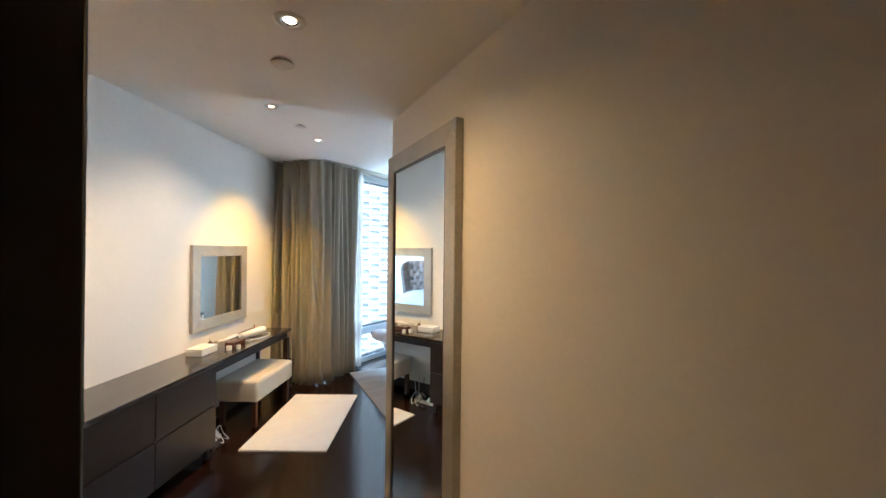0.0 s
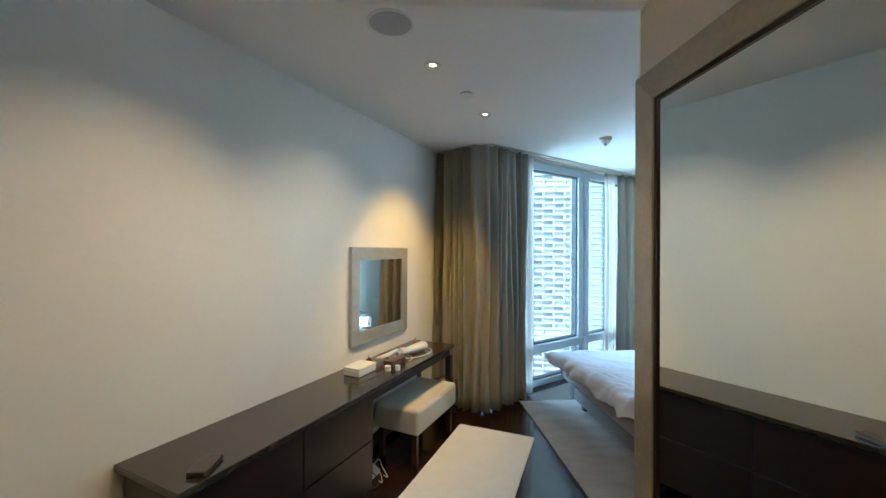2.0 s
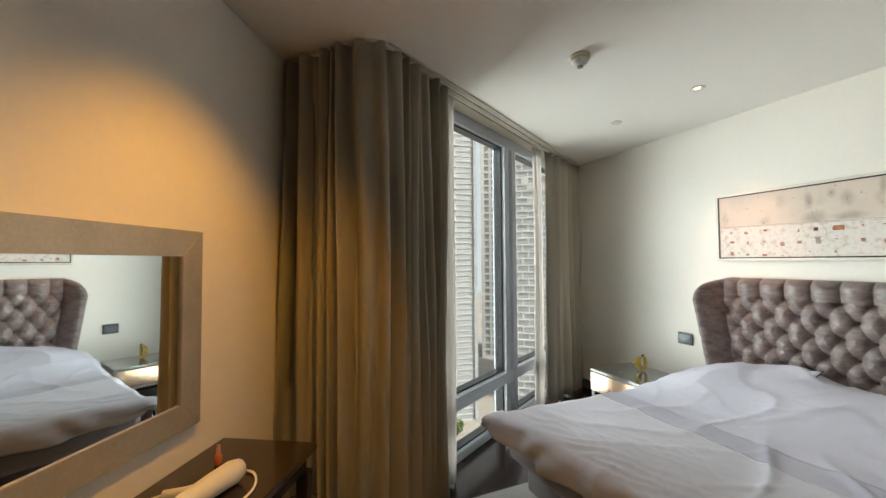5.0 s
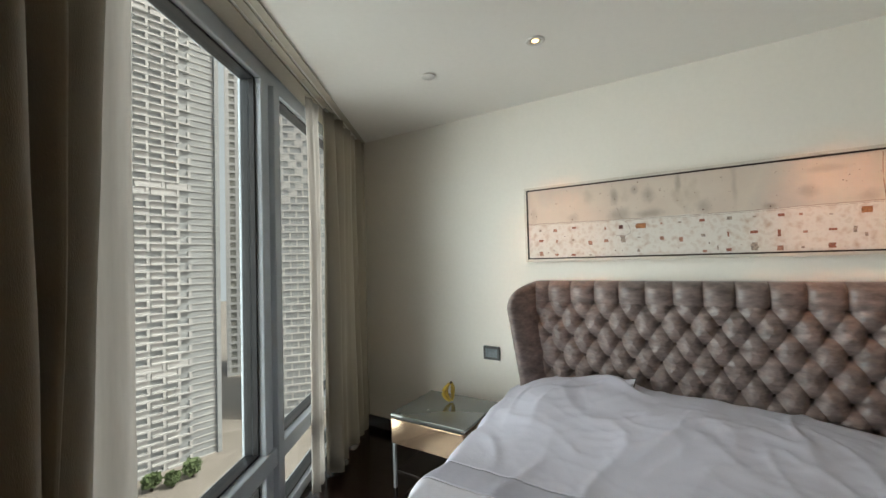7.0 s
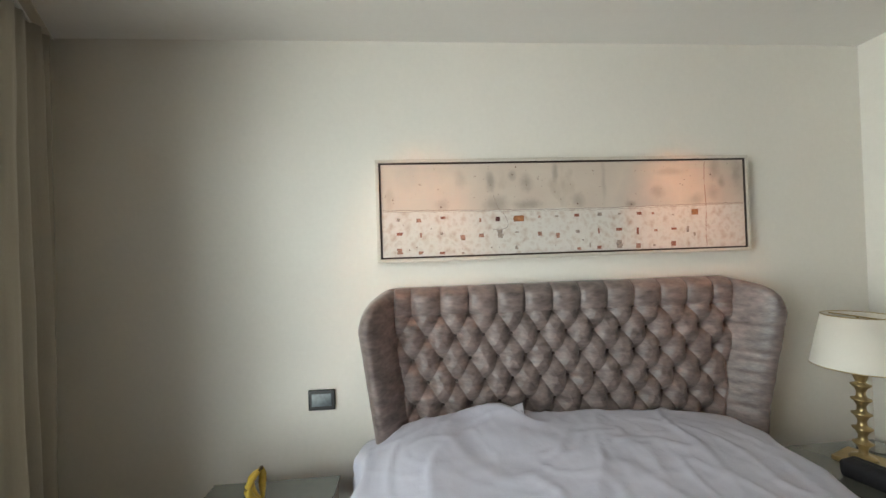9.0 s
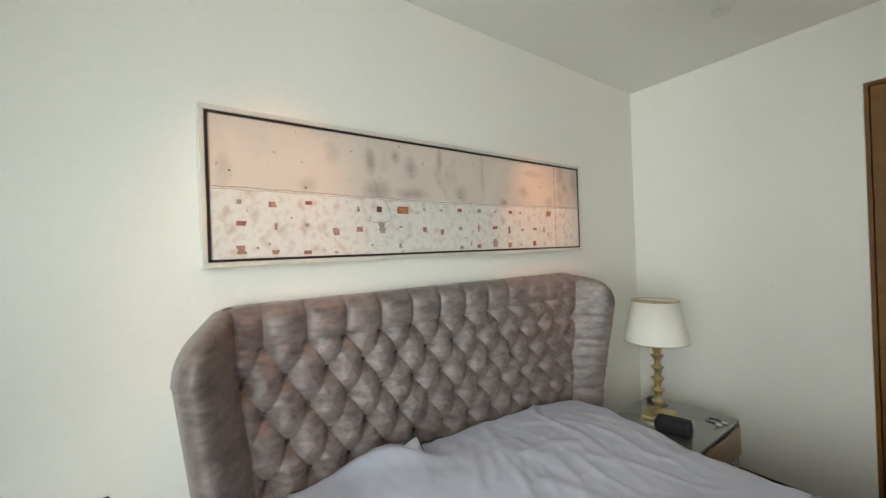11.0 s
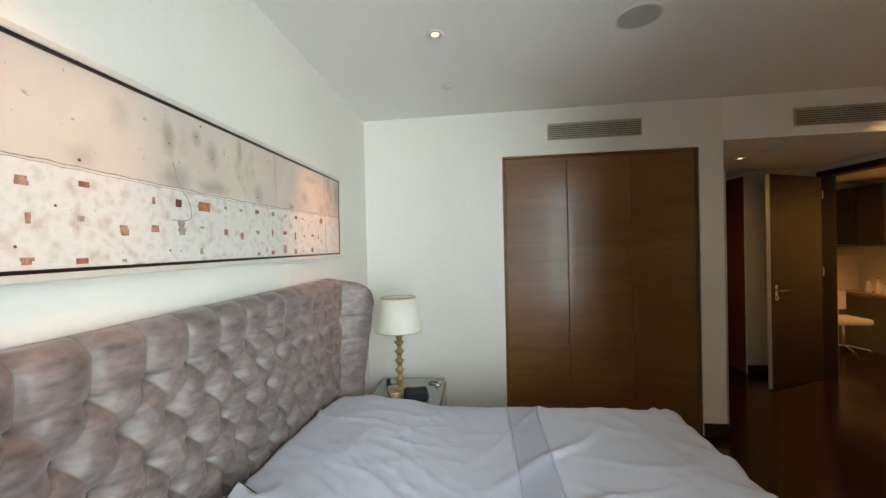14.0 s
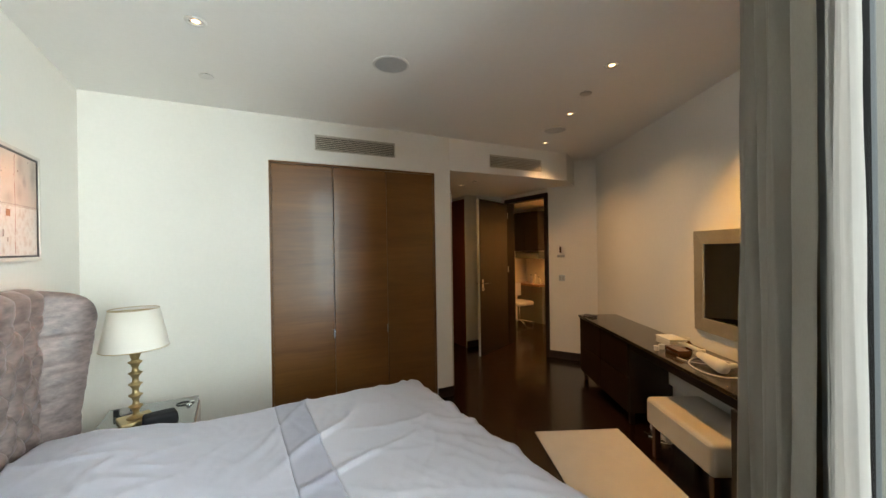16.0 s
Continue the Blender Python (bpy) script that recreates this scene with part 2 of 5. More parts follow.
M_MIRROR.node_tree.nodes["Principled BSDF"].inputs["Roughness"].default_value = 0.015
M_PANE = glass("window_glass", (0.93, 0.96, 0.97))


# ---------- mesh helpers ----------
def finish(name, bm, material, parent=None, label="", smooth=False, kind="", category="", group=""):
    me = bpy.data.meshes.new(name)
    bmesh.ops.recalc_face_normals(bm, faces=bm.faces)
    bm.to_mesh(me)
    bm.free()
    for q in (material if isinstance(material, (list, tuple)) else [material]):
        me.materials.append(q)
    if smooth:
        for p in me.polygons:
            p.use_smooth = True
    ob = new(name, me)
    if parent:
        ob.parent = parent
        ob.matrix_parent_inverse = parent.matrix_world.inverted()
    return tagged(ob, label, category, group, kind)


def part(name, bm, material, parent, label="", smooth=False):
    return finish(name, bm, material, parent, label, smooth)


def thing(name, at, label, category, group="", rz=0.0):
    ob = new(name)
    ob.empty_display_size = 0.1
    ob.matrix_world = pose(at[0], at[1], at[2], 0, 0, rz)
    bpy.context.view_layer.update()
    return tagged(ob, label, category, group)


def box(bm, lo, hi, bevel=0.0, seg=2, m=None, mi=0):
    r = bmesh.ops.create_cube(bm, size=1.0)
    vs = r["verts"]
    for v in vs:
        v.co = Vector([lo[i] + (v.co[i] + 0.5) * (hi[i] - lo[i]) for i in range(3)])
    fs = {f for v in vs for f in v.link_faces}
    if bevel:
        es = list({e for v in vs for e in v.link_edges})
        rr = bmesh.ops.bevel(bm, geom=es, offset=bevel, segments=seg, affect="EDGES", profile=0.5)
        fs = set(rr["faces"]) | {f for f in fs if f.is_valid}
        vs = list({v for f in fs for v in f.verts})
    for f in fs:
        f.material_index = mi
    if m is not None:
        bmesh.ops.transform(bm, matrix=m, verts=list(vs))
    return vs


def boxes(*specs, m=None):
    bm = bmesh.new()
    for s in specs:
        box(bm, s[0], s[1], s[2] if len(s) > 2 else 0.0, m=m)
    return bm


def lathe(profile, seg=32, m=None, bm=None, close=True):
    """A turned solid from (radius, height) pairs."""
    bm = bm or bmesh.new()
    rings = []
    for r, z in profile:
        rings.append([bm.verts.new((r * math.cos(2 * math.pi * k / seg), r * math.sin(2 * math.pi * k / seg), z)) for k in range(seg)])
    for a, b in zip(rings, rings[1:]):
        for k in range(seg):
            bm.faces.new((a[k], a[(k + 1) % seg], b[(k + 1) % seg], b[k]))
    if close:
        bm.faces.new(rings[0][::-1])
        bm.faces.new(rings[-1])
    if m is not None:
        bmesh.ops.transform(bm, matrix=m, verts=[v for r in rings for v in r])
    return bm


def tube(bm, pts, radius, seg=8, taper=None):
    """A round cord or rod along points."""
    pts = [Vector(p) for p in pts]
    rings = []
    for i, p in enumerate(pts):
        d = (pts[min(i + 1, len(pts) - 1)] - pts[max(i - 1, 0)]).normalized()
        q = d.to_track_quat("Z", "Y")
        r = radius if taper is None else taper[i]
        rings.append([bm.verts.new(p + q @ Vector((r * math.cos(2 * math.pi * k / seg), r * math.sin(2 * math.pi * k / seg), 0))) for k in range(seg)])
    for a, b in zip(rings, rings[1:]):
        for k in range(seg):
            bm.faces.new((a[k], a[(k + 1) % seg], b[(k + 1) % seg], b[k]))
    bm.faces.new(rings[0][::-1])
    bm.faces.new(rings[-1])
    return bm


def smoothpath(pts, n=8):
    """A rounded line through points."""
    P = [Vector(p) for p in pts]
    out = []
    for i in range(len(P) - 1):
        a, b, c, d = P[max(i - 1, 0)], P[i], P[i + 1], P[min(i + 2, len(P) - 1)]
        for k in range(n):
            t = k / n
            out.append(0.5 * (2 * b + (c - a) * t + (2 * a - 5 * b + 4 * c - d) * t * t + (3 * b - a - 3 * c + d) * t ** 3))
    return out + [P[-1]]


def slab(bm, plan, z0, z1):
    """A plan polygon raised between two heights."""
    lo = [bm.verts.new((x, y, z0)) for x, y in plan]
    hi = [bm.verts.new((x, y, z1)) for x, y in plan]
    bm.faces.new(lo[::-1])
    bm.faces.new(hi)
    for i in range(len(plan)):
        j = (i + 1) % len(plan)
        bm.faces.new((lo[i], lo[j], hi[j], hi[i]))
    return bm


# the desk wall runs at 60 degrees to x, the glass front at 30
DESK = Matrix(((0.5, -0.8660254, 0, 0), (0.8660254, 0.5, 0, 0), (0, 0, 1, 0), (0, 0, 0, 1)))
# in DESK space: x along the wall towards the window, y away from the room; the wall stands at y = 2.41
WIN = Matrix(((0.8660254, -0.5, 0, 0), (0.5, 0.8660254, 0, 0), (0, 0, 1, 0), (0, 0, 0, 1)))
# in WIN space: x along the glass towards the bed wall, y outwards; the glass stands at y = 4.10
HEAD, WARD, SIDE, GLASS, DWALL = 3.63, 2.083, 0.685, 4.10, 2.44
# the wardrobe wall starts at the bed wall and leans 2.67 degrees into the room
WTOP = 2.318
WM = Matrix.Translation((HEAD, WARD, 0)) @ Matrix.Rotation(radians(-2.67), 4, "Z") @ Matrix.Translation((-HEAD, -WARD, 0))


def wy(x):
    return WARD + 0.0466 * (HEAD - x)



def dp(s, o):
    v = DESK @ Vector((s, o, 0))
    return (v.x, v.y)


def wp(w, o):
    v = WIN @ Vector((w, o, 0))
    return (v.x, v.y)


# ---------- structure ----------
def wall(name, bm, material=None, label=""):
    return finish(name, bm, material or M_WALL, kind="structure", label=label)


corner_s = 5.75
OUTER = [wp(2.6, 5.03), wp(3.07, 5.03), wp(3.04, GLASS + 0.08), wp(6.82, GLASS + 0.08), (3.85, -2.3), (-4.7, -2.3), (-4.7, 5.9)]

# floor: a dark slab with boards above it
finish("floor", slab(bmesh.new(), OUTER, -0.2, -0.012), M_UNLIT, kind="structure", label="very dark polished wooden floorboards")
finish("ceiling", slab(bmesh.new(), OUTER, CEIL, CEIL + 0.2), M_CEIL, kind="structure", label="smooth off-white painted ceiling")

# bed wall
wall("wall_bed", boxes(((HEAD, 2.083 - 0.2, 0), (HEAD + 0.15, 6.96, CEIL))), label="warm white painted wall behind the bed")
# wardrobe wall with its recess
for lo, hi in (((2.413, WARD - 0.12, 0), (HEAD, WARD, CEIL)), ((0.856, WARD - 0.12, WTOP), (2.413, WARD, CEIL)), ((0.700, WARD - 0.12, 0), (0.856, WARD, CEIL))):
    wall("wall_wardrobe", boxes((lo, hi), m=WM), label="warm white painted wall around the fitted wardrobe")
wall("wall_mirror", boxes(((SIDE, -2.2, 0), (SIDE + 0.15, wy(SIDE + 0.15) - 0.124, LOW)), ((SIDE, wy(SIDE + 0.15) - 0.124, 0), (SIDE + 0.017, wy(SIDE) - 0.001, CEIL - 0.003))), label="warm white entrance wall that carries the tall mirror")
wall("wall_wardrobe_back", boxes(((SIDE + 0.15, WARD - 0.75, 0), (2.6, WARD - 0.68, CEIL)), m=WM))
# lowered ceiling of the entrance with its face above the opening
finish("ceiling_entrance", slab(bmesh.new(), [(SIDE, wy(SIDE)), (SIDE, -2.2), (-4.6, -2.2), (-4.6, 2.1), (-1.75, 2.0), (-1.36, 2.05), (-0.95, wy(-0.95))], LOW, CEIL - 0.002), M_CEIL, kind="structure", label="lowered off-white plaster ceiling over the entrance")
# desk wall
wall("wall_desk", boxes(((0.55, DWALL, 0), (corner_s, DWALL + 0.12, CEIL)), m=DESK), label="warm white painted wall along the desk")
# the angled wall with the switches
SW0, SW1 = Vector((-1.17, 1.72)), Vector((-1.62, 2.52))
sd = (SW1 - SW0).normalized()
sn = Vector((sd.y, -sd.x))
wall("wall_switches", slab(bmesh.new(), [tuple(SW0), tuple(SW1), tuple(SW1 - sn * 0.14), tuple(SW0 - sn * 0.14 + Vector((0, 0.05)))], 0, LOW), label="warm white angled wall beside the study door")
wall("wall_switches_top", slab(bmesh.new(), [tuple(SW0 + sd * 0.33), tuple(SW1), tuple(SW1 - sn * 0.14), tuple(SW0 + sd * 0.33 - sn * 0.14)], LOW, CEIL))
# study door wall
wall("wall_study_door", boxes(((-1.30, 0.70, 0), (-1.17, 0.80, LOW)), ((-1.30, 0.80, 2.30), (-1.17, 1.74, LOW))))
# stub of wall and the dark lining of the passage where the walk begins
wall("wall_passage", boxes(((-1.17, 0.58, 0), (-0.47, 0.70, LOW)), ((-0.62, -2.2, 0), (-0.50, 0.56, LOW)), ((-0.62, -2.2, 0), (SIDE, -2.1, LOW))))
finish("trim_passage", boxes(((-0.50, -0.4, 0), (-0.465, 0.68, 2.30), 0.003)), M_LINING, kind="structure", label="dark wood door lining")
# closing walls at the window corner
wall("wall_window_corner", boxes(((3.00, GLASS + 0.0, 0), (3.08, 5.0, CEIL)), ((2.2, 4.92, 0), (3.0, 5.04, CEIL)), m=WIN))


def baseboard(name, a, b, n):
    a, b, n = Vector(a), Vector(b), Vector(n).normalized() * 0.014
    return finish(name, slab(bmesh.new(), [tuple(a), tuple(b), tuple(b + n), tuple(a + n)], 0.0, 0.10), M_BASE, kind="structure", label="dark wood baseboard")


baseboard("baseboard", (HEAD, 2.1), (HEAD, 6.8), (-1, 0))
baseboard("baseboard", (2.413, wy(2.413)), (HEAD - 0.014, wy(HEAD - 0.014)), (0.0466, 1))
baseboard("baseboard", (SIDE, wy(SIDE)), (0.858, wy(0.858)), (0.0466, 1))
baseboard("baseboard", (SIDE, -2.0), (SIDE, wy(SIDE)), (-1, 0))
baseboard("baseboard", dp(0.95, DWALL), dp(5.3, DWALL), (0.866, -0.5))
baseboard("baseboard", tuple(SW0 + sd * 0.02), tuple(SW1), tuple(sn))
baseboard("baseboard", (-1.1, 0.70), (-0.47, 0.70), (0, 1))

# unseen outer walls, added to keep stray outside light out
wall("wall_outer", boxes(((-4.7, -2.4, 0), (3.85, -2.2, CEIL)), ((-4.85, -2.4, 0), (-4.6, 5.3, CEIL)), ((HEAD, -2.2, 0), (HEAD + 0.15, WARD - 0.2, CEIL)), ((-4.6, 5.1, 0), (-0.3, 5.3, CEIL))))


# ---------- glass front ----------
def window_front():
    w = tagged(new("window_1"), "tall floor-to-ceiling window with grey aluminium framing", "window", kind="structure")
    F0, F1 = GLASS - 0.03, GLASS + 0.10
    x0, x1 = 3.09, 6.58

    def rail(name, lo, hi):
        return part(name, boxes((lo, hi, 0.006), m=WIN), M_ALU, w)
    rail("window_frame", (x0, F0, 2.60), (x1, F1, 2.70))
    rail("window_sill", (x0, F0, 0.0), (x1, F1, 0.07))
    rail("transom", (x0, F0 - 0.02, 0.40), (x1, F1, 0.50))
    for a in (3.14, 4.95, 6.50):
        rail("mullion", (a - 0.10 if a == 4.95 else a - 0.05, F0 - 0.005, 0.07), (a - 0.015 if a == 4.95 else a + 0.05, F1, 2.60))
        if a == 4.95:
            rail("mullion", (a + 0.0, F0 - 0.03, 0.07), (a + 0.075, F1, 2.60))
    for a, b in ((3.19, 4.85), (5.025, 6.45)):
        for z0, z1 in ((0.07, 0.40), (0.50, 2.60)):
            g = 0.013
            part("sash", boxes(((a, F0 + 0.03, z0), (a + g, F1 - 0.02, z1), 0.003), ((b - g, F0 + 0.03, z0), (b, F1 - 0.02, z1), 0.003),
                               ((a + g, F0 + 0.03, z0), (b - g, F1 - 0.02, z0 + g), 0.003), ((a + g, F0 + 0.03, z1 - g), (b - g, F1 - 0.02, z1), 0.003), m=WIN), M_BLACK, w, "dark rubber gasket")
            p = part("pane", boxes(((a + g, GLASS + 0.03, z0 + g), (b - g, GLASS + 0.036, z1 - g)), m=WIN), M_PANE, w)
            p.visible_shadow = False
    return w


window_front()


def curtain(name, path, waves, depth, z0, z1, material, label, seed, thick=0.004, flare=0.25, parent=None):
    """Hanging cloth: a plan line thrown into uneven folds, deeper towards the hem."""
    rnd = random.Random(seed)
    pts = smoothpath([(x, y, 0) for x, y in path], 16)
    L = [0.0]
    for a, b in zip(pts, pts[1:]):
        L.append(L[-1] + (b - a).length)
    total = L[-1]
    N, K = int(waves * 16), 22
    # uneven fold spacing
    knots = [0.0]
    for k in range(waves):
        knots.append(knots[-1] + rnd.choice((0.45, 0.7, 1.0, 1.5, 2.0)))
    knots = [k / knots[-1] for k in knots]
    amp = [rnd.uniform(0.35, 1.35) for _ in range(waves + 1)]
    lean = [rnd.uniform(-1, 1) for _ in range(waves + 1)]

    def at(d):
        d = min(max(d, 0), total)
        i = max(j for j in range(len(L)) if L[j] <= d + 1e-9)
        i = min(i, len(pts) - 2)
        t = (d - L[i]) / max(L[i + 1] - L[i], 1e-6)
        p = pts[i].lerp(pts[i + 1], t)
        dr = (pts[min(i + 3, len(pts) - 1)] - pts[max(i - 2, 0)]).normalized()
        return p, Vector((-dr.y, dr.x, 0)), dr
    bm = bmesh.new()
    grid = []
    for r in range(K + 1):
        h = r / K
        z = z1 + (z0 - z1) * h
        row = []
        for c in range(N + 1):
            u = c / N
            k = max(j for j in range(waves) if knots[j] <= u + 1e-9)
            f = (u - knots[k]) / (knots[k + 1] - knots[k])
            a = amp[k] * (1 - f) + amp[k + 1] * f
            ln = lean[k] * (1 - f) + lean[k + 1] * f
            s = math.sin(2 * math.pi * (f + 0.06 * math.sin(3 * h + k)))
            s = math.copysign(abs(s) ** 0.75, s)
            grow = 0.62 + flare * 1.5 * h + 0.30 * math.sin(2.4 * h + 1.7 * k)
            p, n, dr = at(u * total)
            q = p + n * (depth * a * s * grow) + dr * (0.034 * ln * math.sin(2.2 * h) + 0.014 * math.sin(5 * h + k)) + n * (0.006 * noise.noise((u * 30, h * 7, seed)))
            row.append(bm.verts.new((q.x, q.y, z + (0.006 * math.sin(9 * u * 6.28) if r == K else 0))))
        grid.append(row)
    for a, b in zip(grid, grid[1:]):
        for c in range(N):
            bm.faces.new((a[c], a[c + 1], b[c + 1], b[c]))
    ob = finish(name, bm, material, parent, label, smooth=True)
    md = ob.modifiers.new("cloth", "SOLIDIFY")
    md.thickness = thick
    return ob


def curtain_set(name, path, waves, seed, sheer, label):
    c = thing(name, (path[0][0], path[0][1], 0.0), label, "curtain", "floor-length curtains")
    curtain("drape", path, waves, 0.058, 0.015, 2.682, M_CURTAIN, "", seed, parent=c)
    curtain("sheer", sheer, 5, 0.022, 0.02, 2.682, M_SHEER, "thin white sheer curtain", seed + 1, 0.001, parent=c)
    tk = smoothpath([(x, y, 2.684) for x, y in path], 6)
    part("track", tube(bmesh.new(), tk, 0.007, 6), M_TRIM, c, "white curtain track")
    return c


curtain_set("curtain", [wp(2.87, 4.44), wp(2.91, 4.22), wp(2.95, 3.98), wp(3.04, 3.85), wp(3.25, 3.87), wp(3.70, 3.90)], 14, 3,
            [wp(3.45, 4.0), wp(3.68, 3.97), wp(3.86, 3.95)], "heavy taupe floor-length curtain gathered at the window corner")
curtain_set("curtain", [wp(5.52, 3.93), wp(5.9, 3.90), wp(6.45, 3.86)], 7, 8,
            [wp(5.28, 3.98), wp(5.42, 3.96), wp(5.6, 4.03)], "heavy taupe floor-length curtain gathered beside the bed wall")


# ceiling channel in which the curtains run, with its screws
finish("trim_curtain_channel", boxes(((3.10, 3.83, 2.690), (6.52, 3.872, 2.6995), 0.002), ((3.10, 3.892, 2.690), (6.52, 3.934, 2.6995), 0.002), ((3.10, 3.954, 2.686), (6.52, 4.06, 2.6995), 0.002), m=WIN), M_GRILLE, kind="structure", label="beige metal curtain channel on the ceiling")
channel = bpy.data.objects["trim_curtain_channel"]
for k in range(8):
    part("screw", lathe([(0.004, 2.6885), (0.004, 2.691)], 10, WIN @ Matrix.Translation((3.4 + 0.42 * k, 3.913, 0))), M_BLACK, channel)


# ---------- outside ----------
def ground():
    bm = bmesh.new()
    s = 3000
    vs = [bm.verts.new(p) for p in ((-s, -s, -46), (s, -s, -46), (s, s, -46), (-s, s, -46))]
    bm.faces.new(vs)
    finish("ground", bm, mat("city_ground", (0.30, 0.28, 0.25), 0.9, var=0.25, scale=0.03, fine=0.4), kind="structure", label="pale paved city ground far below")


ground()
M_TOWERFIN = mat("tower_panel", (0.50, 0.515, 0.52), 0.6, var=0.06, scale=0.2, fine=3)
M_TOWERGLASS = mat("tower_glass", (0.33, 0.36, 0.375), 0.4, 0.0, var=0.2, scale=0.25, fine=1.5)
M_DARKGLASS = mat("tower_dark_glass", (0.27, 0.28, 0.26), 0.4, 0.0, var=0.3, scale=0.25, fine=1.5)
M_TREE = mat("tree_leaves", (0.12, 0.17, 0.08), 0.9, var=0.4, scale=0.4, fine=3)


def facing(az, dist):
    """A frame at the foot of a far building: x across its face, y away from the room; az in degrees from straight out of the window."""
    return WIN @ Matrix.Translation((3.0, 3.0, 0)) @ Matrix.Rotation(radians(-az), 4, "Z") @ Matrix.Translation((0, dist, 0))


def tower(name, az, dist, width, depth, z0, z1, bay, storey, style, label, glassmat=None):
    base = facing(az, dist)
    t = thing(name, (base.translation.x, base.translation.y, z0), label, "building")
    bm = bmesh.new()
    box(bm, (-width / 2, 0, z0), (width / 2, depth, z1), 0, m=base)
    part("wall", bm, glassmat or M_TOWERGLASS, t, "grey-blue window glass")
    part("roof", boxes(((-width / 2 - 0.4, -0.6, z1), (width / 2 + 0.4, depth, z1 + 1.6)), m=base), M_TOWERFIN, t)
    fins, n, rows = bmesh.new(), int(width / bay), int((z1 - z0) / storey)

    def quickbox(lo, hi):
        v = [fins.verts.new(base @ Vector((x, y, z))) for x in (lo[0], hi[0]) for y in (lo[1], hi[1]) for z in (lo[2], hi[2])]
        for f in ((0, 1, 3, 2), (4, 6, 7, 5), (0, 4, 5, 1), (2, 3, 7, 6), (0, 2, 6, 4), (1, 5, 7, 3)):
            fins.faces.new([v[i] for i in f])
    rnd = random.Random(len(name) + int(az))
    for r in range(rows):
        z = z0 + r * storey
        if style == "step":
            face = width / 2 - 6
            banded = r % 26 in (13, 14)
            for c in range(n):
                x = -width / 2 + c * bay + bay * 0.5 * (r % 2)
                if x > face - bay * 0.5:
                    continue
                e = min(x + bay * 0.94, face)
                # a thin ledge, the fin that joins it to the next one, and the window below them
                quickbox((x, -0.75, z), (e, 0.1, z + storey * 0.24))
                quickbox((e - bay * 0.10, -0.75, z + storey * 0.24), (e, 0.1, z + storey))
                if banded:
                    quickbox((x, -0.45, z + storey * 0.24), (e - bay * 0.10, 0.1, z + storey))
                else:
                    quickbox((x, -0.12, z + storey * 0.24), (x + bay * rnd.choice((0.36, 0.42, 0.46)), 0.1, z + storey))
            quickbox((face, -0.22, z), (width / 2, 0.1, z + storey * 0.12))
        elif style == "brick":
            for c in range(n - 1):
                x = -width / 2 + c * bay + bay * 0.5 * (r % 2)
                quickbox((x, -0.3, z), (x + bay, 0.1, z + storey * 0.20))
                quickbox((x, -0.25, z + storey * 0.20), (x + bay * 0.14, 0.1, z + storey))
                if z > 20 and rnd.random() < 0.75:
                    quickbox((x + bay * 0.14, -0.35, z + storey * 0.20), (x + bay * 0.62, 0.1, z + storey * 0.98))
        else:
            for c in range(n):
                x = -width / 2 + c * bay
                quickbox((x, -0.4, z), (x + bay, 0.1, z + storey * 0.3))
                quickbox((x, -0.4, z + storey * 0.3), (x + bay * 0.35, 0.1, z + storey))
    part("facade_frames", fins, M_TOWERFIN, t, "pale stepped concrete frames")["kind"] = "stuff"
    for e in (-1, 1):
        part("corner_pier", boxes(((e * width / 2 - 0.5, -0.9, z0), (e * width / 2 + 0.5, 0.6, z1)), m=base), M_TOWERGLASS if style == "step" else M_TOWERFIN, t)
    return t


tower("apartment_tower", 40.0, 110.0, 71.0, 30, -46.0, 86.0, 6.0, 1.66, "step", "pale grey high-rise with a stepped zigzag facade")
tower("apartment_tower", 71.5, 130.0, 38.0, 26, -46.0, 56.0, 4.0, 2.3, "brick", "pale grey high-rise with staggered window frames")
tower("office_tower", 61.2, 190.0, 14.0, 20, -46.0, 92.0, 3.4, 3.4, "plain", "slim beige tower with dark glazing", M_DARKGLASS)


def haze():
    """A pale curved glowing sheet added far behind the towers as hazy sky."""
    m = bpy.data.materials.new("haze_glow_sheet")
    m.use_nodes = True
    nt, n = m.node_tree, m.node_tree.nodes
    n.remove(n["Principled BSDF"])
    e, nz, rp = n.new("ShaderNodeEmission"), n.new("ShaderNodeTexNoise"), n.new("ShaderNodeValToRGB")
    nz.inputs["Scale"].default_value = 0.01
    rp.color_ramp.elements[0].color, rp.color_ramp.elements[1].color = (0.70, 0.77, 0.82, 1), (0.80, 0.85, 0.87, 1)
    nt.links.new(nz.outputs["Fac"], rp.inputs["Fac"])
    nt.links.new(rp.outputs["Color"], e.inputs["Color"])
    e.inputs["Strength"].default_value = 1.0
    nt.links.new(e.outputs[0], n["Material Output"].inputs["Surface"])
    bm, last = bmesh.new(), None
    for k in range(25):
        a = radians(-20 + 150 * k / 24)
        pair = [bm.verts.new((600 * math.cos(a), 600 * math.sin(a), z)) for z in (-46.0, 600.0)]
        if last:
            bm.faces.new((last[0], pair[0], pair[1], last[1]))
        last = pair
    finish("backdrop", bm, m, kind="structure", label="pale glowing sheet added as hazy sky in the distance", smooth=True)


haze()


